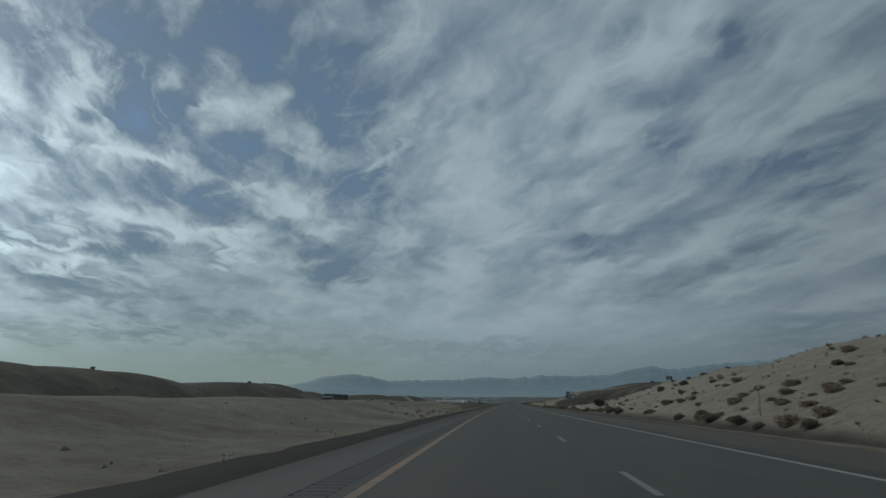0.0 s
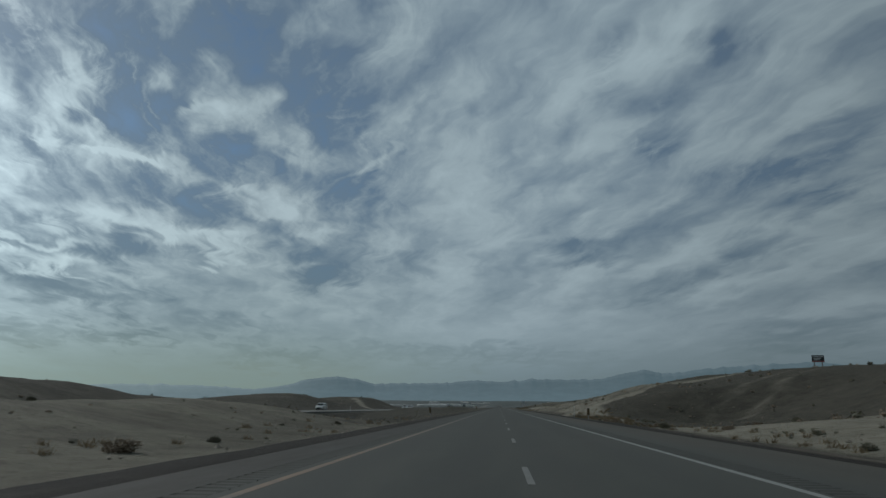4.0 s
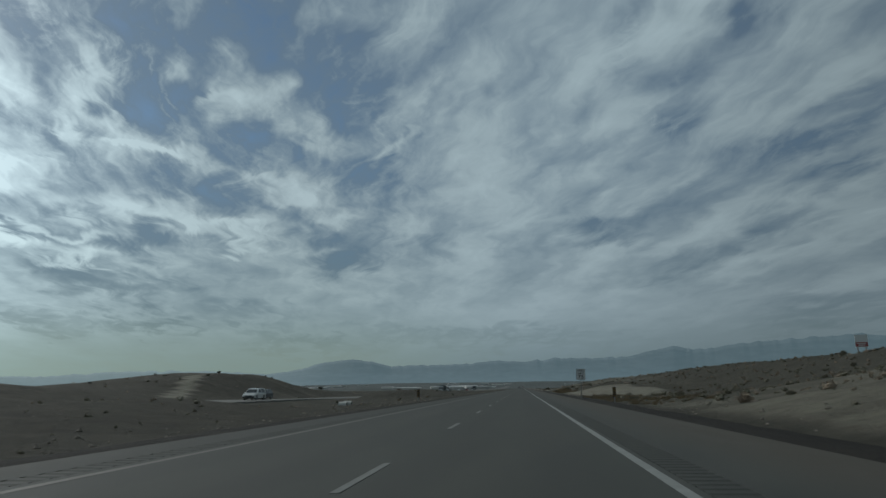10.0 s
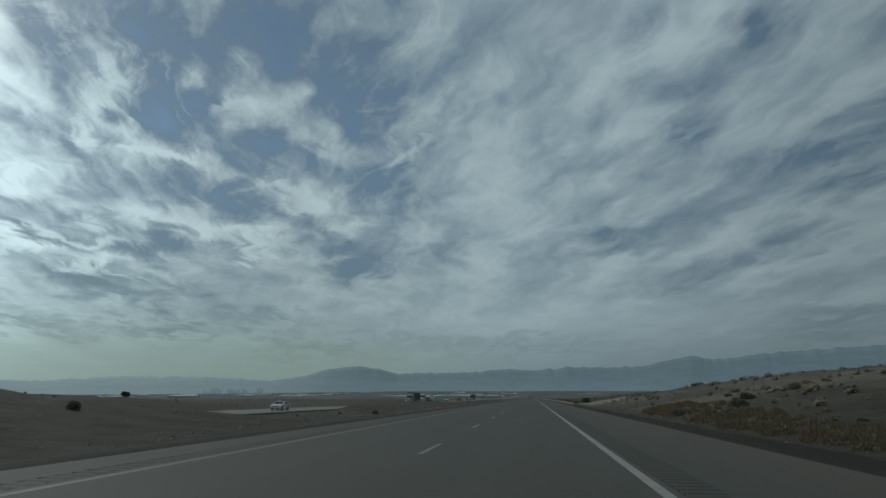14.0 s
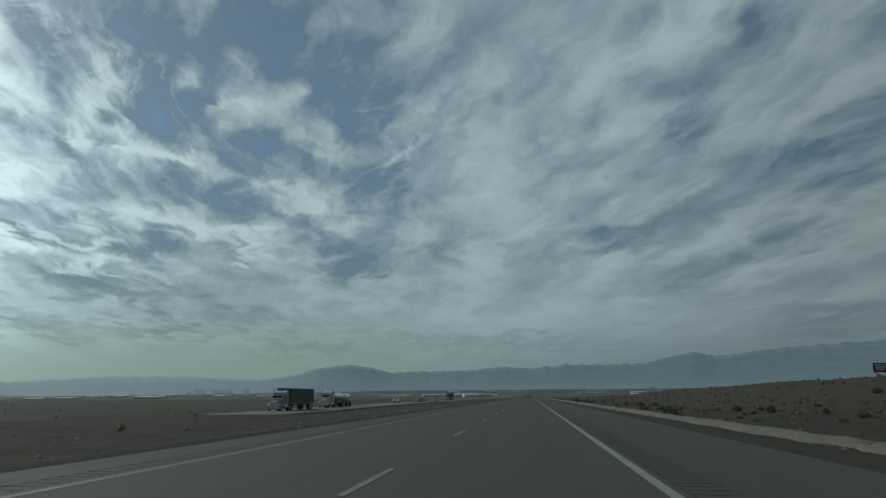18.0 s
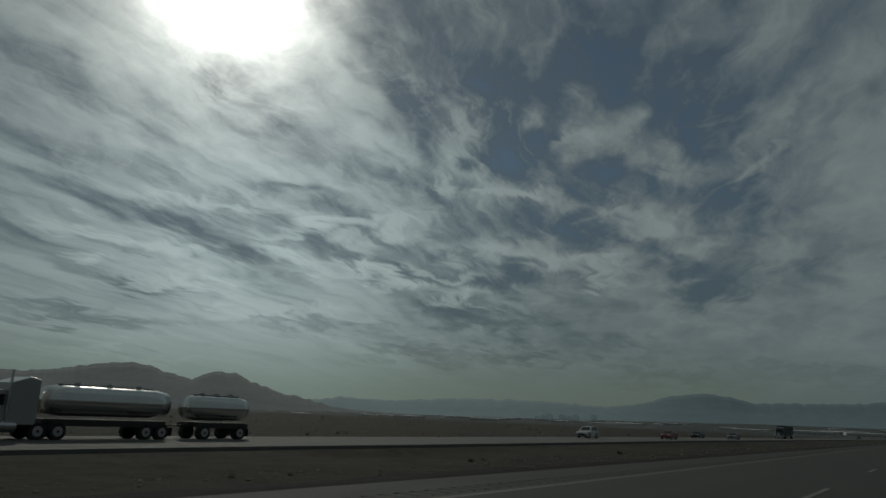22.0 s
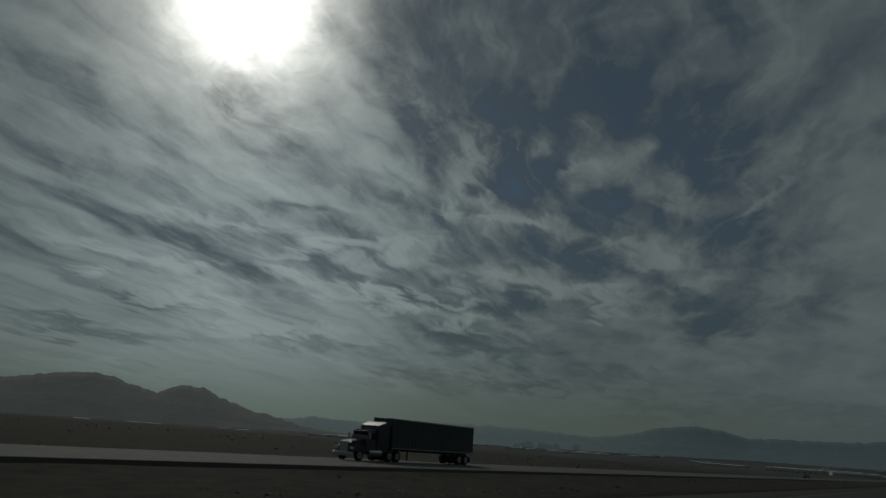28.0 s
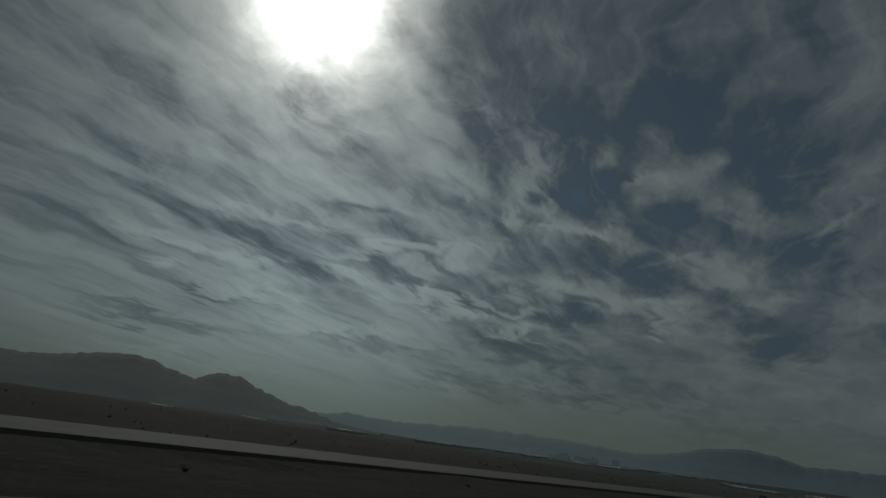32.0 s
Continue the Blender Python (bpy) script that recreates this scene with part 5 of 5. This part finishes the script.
def on_road(x, y):
    return Matrix.Translation((x, y, level(y) + 0.006)) @ pose(0, 0, 0, -math.degrees(SLOPE), 0, 0)


# ---- buildings in the valley ----
WALL_PALE = plain("warehouse_wall", (0.50, 0.49, 0.46), 0.8, wear=0.15, scale=0.05)
ROOF_WHITE = plain("warehouse_roof", (0.68, 0.68, 0.67), 0.7, wear=0.1, scale=0.05)
DOOR_GREY = plain("dock_door", (0.20, 0.21, 0.22), 0.7)
# the towers' surfaces glow faintly to imitate haze in front of them
HAZED_TOWER_WALL = material("hazed_tower_wall", build_far((0.08, 0.10, 0.11), (0.076, 0.108, 0.116)))


HAZED_TOWER_GLASS = material("hazed_tower_glass", build_far((0.06, 0.07, 0.08), (0.066, 0.094, 0.102)))


def warehouse():
    s = thing("warehouse", "long low warehouse with pale walls and a white roof", "building", pose(0, 0, -500), "warehouses in the valley")
    b = B()
    box(b, (100, 50, 9), (0, 0, 4.5))
    part("shell", b, WALL_PALE, s)
    b = B()
    box(b, (101, 51, 0.8), (0, 0, 9.3), 0.1)
    part("roof", b, ROOF_WHITE, s, "white flat roof")
    for k in range(8):
        b = B()
        box(b, (5.5, 0.3, 4.5), (-42 + 12 * k, -25.1, 2.4))
        part("dock_door", b, DOOR_GREY, s)
    return s


def tower(h):
    s = thing("hotel_tower", "grey high-rise hotel tower far off in the city", "building", pose(0, 0, -500), "city skyline")
    b = B()
    box(b, (26, 22, h), (0, 0, h / 2), 0.5)
    body = part("shaft", b, HAZED_TOWER_WALL, s)
    b = B()
    box(b, (16, 12, 5), (0, 0, h + 2.4), 0.3)
    part("roof_house", b, HAZED_TOWER_WALL, s)
    for k in range(5):
        b = B()
        box(b, (26.6, 22.6, h * 0.05), (0, 0, h * (0.15 + 0.18 * k)))
        part("window_band", b, HAZED_TOWER_GLASS, body)
    return s

# ==== the things, from the start of the drive to its end ====
route_sign(9.6, 122.5)
speed_sign(9.7, 442.9)
object_marker(10.4, 229.6)
object_marker(9.9, 410.5, -1)
object_marker(-11.2, 252.6, -1)
object_marker(-9.3, 425.2)
for x, y in ((11.5, 33.8), (8.9, 111.5), (-7.9, 121.5), (8.6, 228.6), (9.1, 353.3), (-33.6, 300), (8.9, 700)):
    delineator(x, y)
billboard(61, 283.3, False, 2.2, 1.3, 1.0)
billboard(61, 478.6, True, 2.0, 2.2, 1.1)
billboard(61.5, 753.3, False, 2.6, 1.6, 0.7)
small = thing("notice_sign", "small white notice board on two posts in the scrub", "sign", pose(60.4, 982, on_land(60.4, 982)))
for px in (-0.7, 0.7):
    b = B()
    box(b, (0.1, 0.1, 2.6), (px, 0.06, 0.9))
    part("post", b, BROWN, small)
b = B()
box(b, (2.2, 0.05, 1.6), (0, 0, 1.9), 0.01)
part("panel", b, SIGN_WHITE, small)

# culverts in the median
culvert = thing("box_culvert", "dark concrete box culvert opening under the carriageway", "culvert", pose(-26.8, 269, on_land(-26.8, 269) - 0.6, 0, 0, 90))
CONCRETE = plain("concrete", (0.11, 0.105, 0.095), 0.85, wear=0.2)
for size, at in (((3.6, 0.3, 0.35), (0, 0, 1.25)), ((0.3, 0.3, 1.3), (-1.65, 0, 0.5)), ((0.3, 0.3, 1.3), (1.65, 0, 0.5))):
    b = B()
    box(b, size, at, 0.02)
    part("headwall", b, CONCRETE, culvert)
# black sheet behind the headwall imitates the shade inside
b = B()
box(b, (3.0, 0.1, 1.2), (0, 0.35, 0.5))
part("opening", b, SIGN_BLACK, culvert, "black sheet standing for the shaded opening")
for y in (418.4, 420.4):
    pipe = thing("culvert_pipe", "pale concrete culvert pipe end in the median ditch", "culvert", pose(-15.6, y, on_land(-15.6, y) - 0.1), "culvert pipes")
    b = B()
    for k in range(20):
        a0, a1 = 2 * math.pi * k / 20, 2 * math.pi * (k + 1) / 20
        ring = []
        for a in (a0, a1):
            for r in (0.36, 0.46):
                for dx in (0.0, -0.8):
                    ring.append(b.verts.new((dx, r * math.cos(a), r * math.sin(a))))
        i0, i1, o0, o1, j0, j1, p0, p1 = ring
        for q in ((i0, i1, j1, j0), (o0, p0, p1, o1), (i0, j0, p0, o0), (i1, o1, p1, j1)):
            b.faces.new(q)
    bmesh.ops.remove_doubles(b, verts=b.verts, dist=0.001)
    bmesh.ops.recalc_face_normals(b, faces=b.faces)
    part("pipe", b, plain("pale_concrete", (0.40, 0.39, 0.36), 0.8), pipe)
    # black disc imitates the shade down the pipe
    b = B()
    rod(b, 0.355, (-0.6, 0, 0), (-0.62, 0, 0), 16)
    part("inside", b, SIGN_BLACK, pipe)

# shrubs beside the road
desert_tree(14.9, 126.2, 1.15)
desert_tree(11.4, 613.5, 0.75)
desert_tree(-73, 611, 0.9)
BY_THE_CUT = [(10.8, 26.2, 0.85), (10.9, 28.6, 1.24), (10.4, 30.9, 0.66), (14.7, 33, 1.04), (10.5, 34, 0.97), (10.4, 38.9, 1.1), (10.5, 41.5, 0.88), (10.3, 45.9, 0.84), (22.8, 48.8, 1.56), (10.5, 58.6, 0.56),
              (9.9, 71.4, 1.75), (16.7, 72.3, 1.02), (10.1, 77.5, 1.45), (10.1, 85, 1.36), (20.5, 87.5, 1.93), (10.3, 93.7, 0.69), (9.7, 96.4, 0.8), (9.7, 100.2, 0.96), (11.1, 103.1, 0.66), (9.8, 103.6, 0.85),
              (9.7, 107, 0.74), (9.5, 114.6, 1.07), (-7.3, 120.5, 0.43), (9.7, 125.7, 0.4), (9.6, 128, 0.54), (9.6, 129.9, 0.75), (9.6, 140, 0.69), (9.5, 151.2, 1.65), (-10.8, 158.8, 1.1), (9.4, 217.2, 0.5),
              (12.3, 236.9, 0.72)]
BEYOND_IT = [(12.3, 241.9, 0.51), (10.6, 242.4, 0.74), (22, 242.4, 0.65), (10.1, 261.2, 0.41), (-7.9, 262.1, 0.39), (11.7, 272.7, 0.46), (14.8, 278.2, 0.68), (20.2, 283.3, 0.68), (10.5, 348.2, 0.89), (9.8, 433.7, 0.34),
             (10.2, 436.8, 0.43), (12, 473.6, 0.35), (-25.7, 508.2, 2.57), (27.1, 516.1, 1.01), (20.7, 516.6, 1.03), (12.4, 516.7, 0.62), (11.9, 521.8, 0.96), (10.5, 527.8, 0.84), (10.5, 536.2, 0.81), (9.9, 622.5, 0.58),
             (8.6, 627.6, 0.67), (15.5, 634, 0.76), (9, 641, 0.62), (9.9, 648.9, 0.43), (11.7, 661.1, 0.5), (19, 662.3, 0.75), (9, 682.7, 0.58), (16, 698.5, 0.78), (32.6, 704.8, 1.15), (42.3, 712.9, 1.6),
             (27.8, 722.7, 0.99)]
for k, (x, y, s) in enumerate(BY_THE_CUT + BEYOND_IT):
    plant((0, 3, 1, 4, 2)[k % 5] if y < 240 else (0, 3, 1, 4)[k % 4], x if x < 0 else max(x, 10.1), y, min(0.82 * s, 1.1))
rng = random.Random(31)
for _ in range(30):
    y = rng.uniform(30, 215)
    plant(rng.choice((3, 4, 5, 0)), centre(y) + rng.uniform(10.0, 12.2), y, rng.uniform(0.3, 0.8), rng.uniform(0.7, 1.0))
for _ in range(26):
    y = rng.uniform(26, 62)
    plant(rng.choice((3, 4, 5)), centre(y) + rng.uniform(10.2, 16.5), y, rng.uniform(0.45, 1.0), rng.uniform(0.6, 0.9))
for _ in range(40):
    y = rng.uniform(30, 210)
    plant(rng.choice((3, 4, 1)), centre(y) + rng.uniform(15, 40), y, rng.uniform(0.4, 1.0), rng.uniform(0.6, 1.0))
for _ in range(34):
    plant(rng.choice((0, 1, 2, 4)), rng.uniform(12, 48), rng.uniform(240, 470), rng.uniform(0.3, 0.8), rng.uniform(0.7, 1.0))
for _ in range(44):
    y = rng.choice((rng.uniform(395, 455), rng.uniform(508, 545)))
    plant(rng.choice((3, 4, 5, 0, 1)), rng.uniform(10.5, 30), y, rng.uniform(0.35, 0.9), rng.uniform(0.55, 0.85))
for _ in range(70):
    plant(rng.choice((0, 1, 2, 3)), rng.uniform(10.5, 34), rng.uniform(610, 960), rng.uniform(0.5, 1.2), rng.uniform(0.7, 1.0))
for _ in range(26):
    y = rng.uniform(90, 640)
    plant(rng.choice((0, 3, 4, 1)), centre(y) + rng.uniform(-30, -9.5), y, rng.uniform(0.25, 0.65), rng.uniform(0.6, 1.0))
for _ in range(44):
    y = rng.uniform(88, 205)
    plant(rng.choice((3, 4, 5, 1)), centre(y) + rng.uniform(-24, -9.8), y, rng.uniform(0.2, 0.5), rng.uniform(0.6, 0.9))
for y in (118, 192, 196, 205, 230, 386, 392, 402, 405, 512, 520, 548, 553, 558, 566):
    plant(rng.choice((0, 1, 2)), -73 + rng.uniform(-2, 2), y, rng.uniform(0.5, 1.0))
for y in (255, 268, 330, 372, 395, 472, 490, 500, 515, 530, 560, 590, 640):
    plant(rng.choice((0, 1, 2)), 65 + rng.uniform(-4, 2), y, rng.uniform(0.8, 1.6))
for ob in SHRUBS:
    for o in (*ob.children_recursive, ob):
        bpy.data.objects.remove(o)
scatter_scrub()
scatter_stones()
scatter_grass()

# litter blown against the verge
LITTER = plain("litter", (0.72, 0.72, 0.70), 0.6)
for x, y, s in ((11.6, 146.0, 0.3), (11.2, 103.2, 0.14), (13.0, 92.0, 0.12), (-9.0, 97.0, 0.09), (11.4, 437.2, 0.07), (10.9, 611.0, 0.06)):
    b = B()
    bmesh.ops.create_icosphere(b, subdivisions=2, radius=s)
    for v in b.verts:
        v.co *= 1 + 0.45 * noise.noise(v.co * (3 / s) + Vector((x, y, 0)))
        v.co.z *= 0.62
    ob = new("litter", mesh_of(b, "litter", LITTER))
    ob.location = (x + centre(y), y, on_land(x + centre(y), y) + 0.3 * s)
    tagged(ob, "crumpled white plastic litter on the sandy verge", "litter", "litter on the verge")

# oncoming traffic
box_truck(PAINT_DARK, TRAILER_DARK, "long dark semi truck behind the sandy median", on_opposite(-43.3, 160))
car("suv", PAINT_WHITE, "white compact suv on the opposite carriageway", on_opposite(-43.2, 312), "oncoming cars")
car("minivan", PAINT_WHITE, "white minivan on the opposite carriageway", on_opposite(-39.2, 455), "oncoming cars")
car("pickup", PAINT_WHITE, "white pickup truck behind a minivan", on_opposite(-43.0, 466), "oncoming cars")
car("suv", PAINT_DARK, "dark suv following a pickup on the opposite carriageway", on_opposite(-42.9, 469), "oncoming cars")
car("sedan", PAINT_WHITE, "white sedan on the opposite carriageway", on_opposite(-39.2, 600), "oncoming cars")
box_truck(PAINT_SILVER, TRAILER_DARK, "silver long-nosed semi truck, backlit shade in its paint, with a dark trailer", on_opposite(-43.2, 747))
tanker(PAINT_BACKLIT, "tanker truck with a backlit cab painted grey and two polished steel tanks", on_opposite(-43.2, 778))
car("suv", PAINT_WHITE, "white suv following the tanker truck", on_opposite(-43.2, 866), "oncoming cars")
car("sedan", PAINT_RED, "dark red sedan on the opposite carriageway", on_opposite(-39.2, 893), "oncoming cars")
car("sedan", PAINT_DARK, "dark sedan on the opposite carriageway", on_opposite(-43.0, 925), "oncoming cars")
car("sedan", PAINT_SILVER, "silver sedan on the opposite carriageway", on_opposite(-39.2, 941), "oncoming cars")
box_truck(PAINT_DARK, TRAILER_DARK, "dark semi truck with a plain dark trailer", on_opposite(-43.2, 1019), False)
car("sedan", PAINT_DARK, "small dark sedan far along the opposite carriageway", on_opposite(-43.0, 1276), "oncoming cars")
# traffic ahead
car("suv", PAINT_SILVER, "silver suv driving ahead on the asphalt road", on_road(1.9, 1150), "cars ahead")
car("sedan", PAINT_DARK, "dark sedan ahead in the passing lane", on_road(-1.8, 1185), "cars ahead")

# the valley
shed = warehouse()
rng = random.Random(77)
for k in range(64):
    y = rng.uniform(2000, 3700)
    az = rng.uniform(-9, 27) if k % 4 else rng.uniform(27, 44)
    x = -math.tan(radians(az)) * y
    if abs(x) < 90 and y < 2700:
        x = math.copysign(120 + rng.uniform(0, 100), x)
    h, _ = land(x, y)
    m = Matrix.Translation((x, y, level(y) + h - 1.5)) @ Matrix.Rotation(rng.uniform(-0.25, 0.25), 4, "Z") @ Matrix.Diagonal((rng.uniform(0.2, 0.8), rng.uniform(0.4, 0.8), rng.uniform(0.4, 0.7), 1))
    copy_thing(shed, m)
high = tower(60)
for k in range(16):
    p = aim(rng.gauss(22.6, 1.5), 0) * rng.uniform(3850, 4050) + Vector((0, 330, 0))
    h, _ = land(p.x, p.y)
    copy_thing(high, Matrix.Translation((p.x, p.y, level(p.y) + h - 2)) @ Matrix.Rotation(rng.uniform(0, 1), 4, "Z") @ Matrix.Diagonal((rng.uniform(0.4, 1.1), rng.uniform(0.4, 0.8), rng.uniform(0.2, 0.48), 1)))
for t in (shed, high):
    for o in (*t.children_recursive, t):
        bpy.data.objects.remove(o)
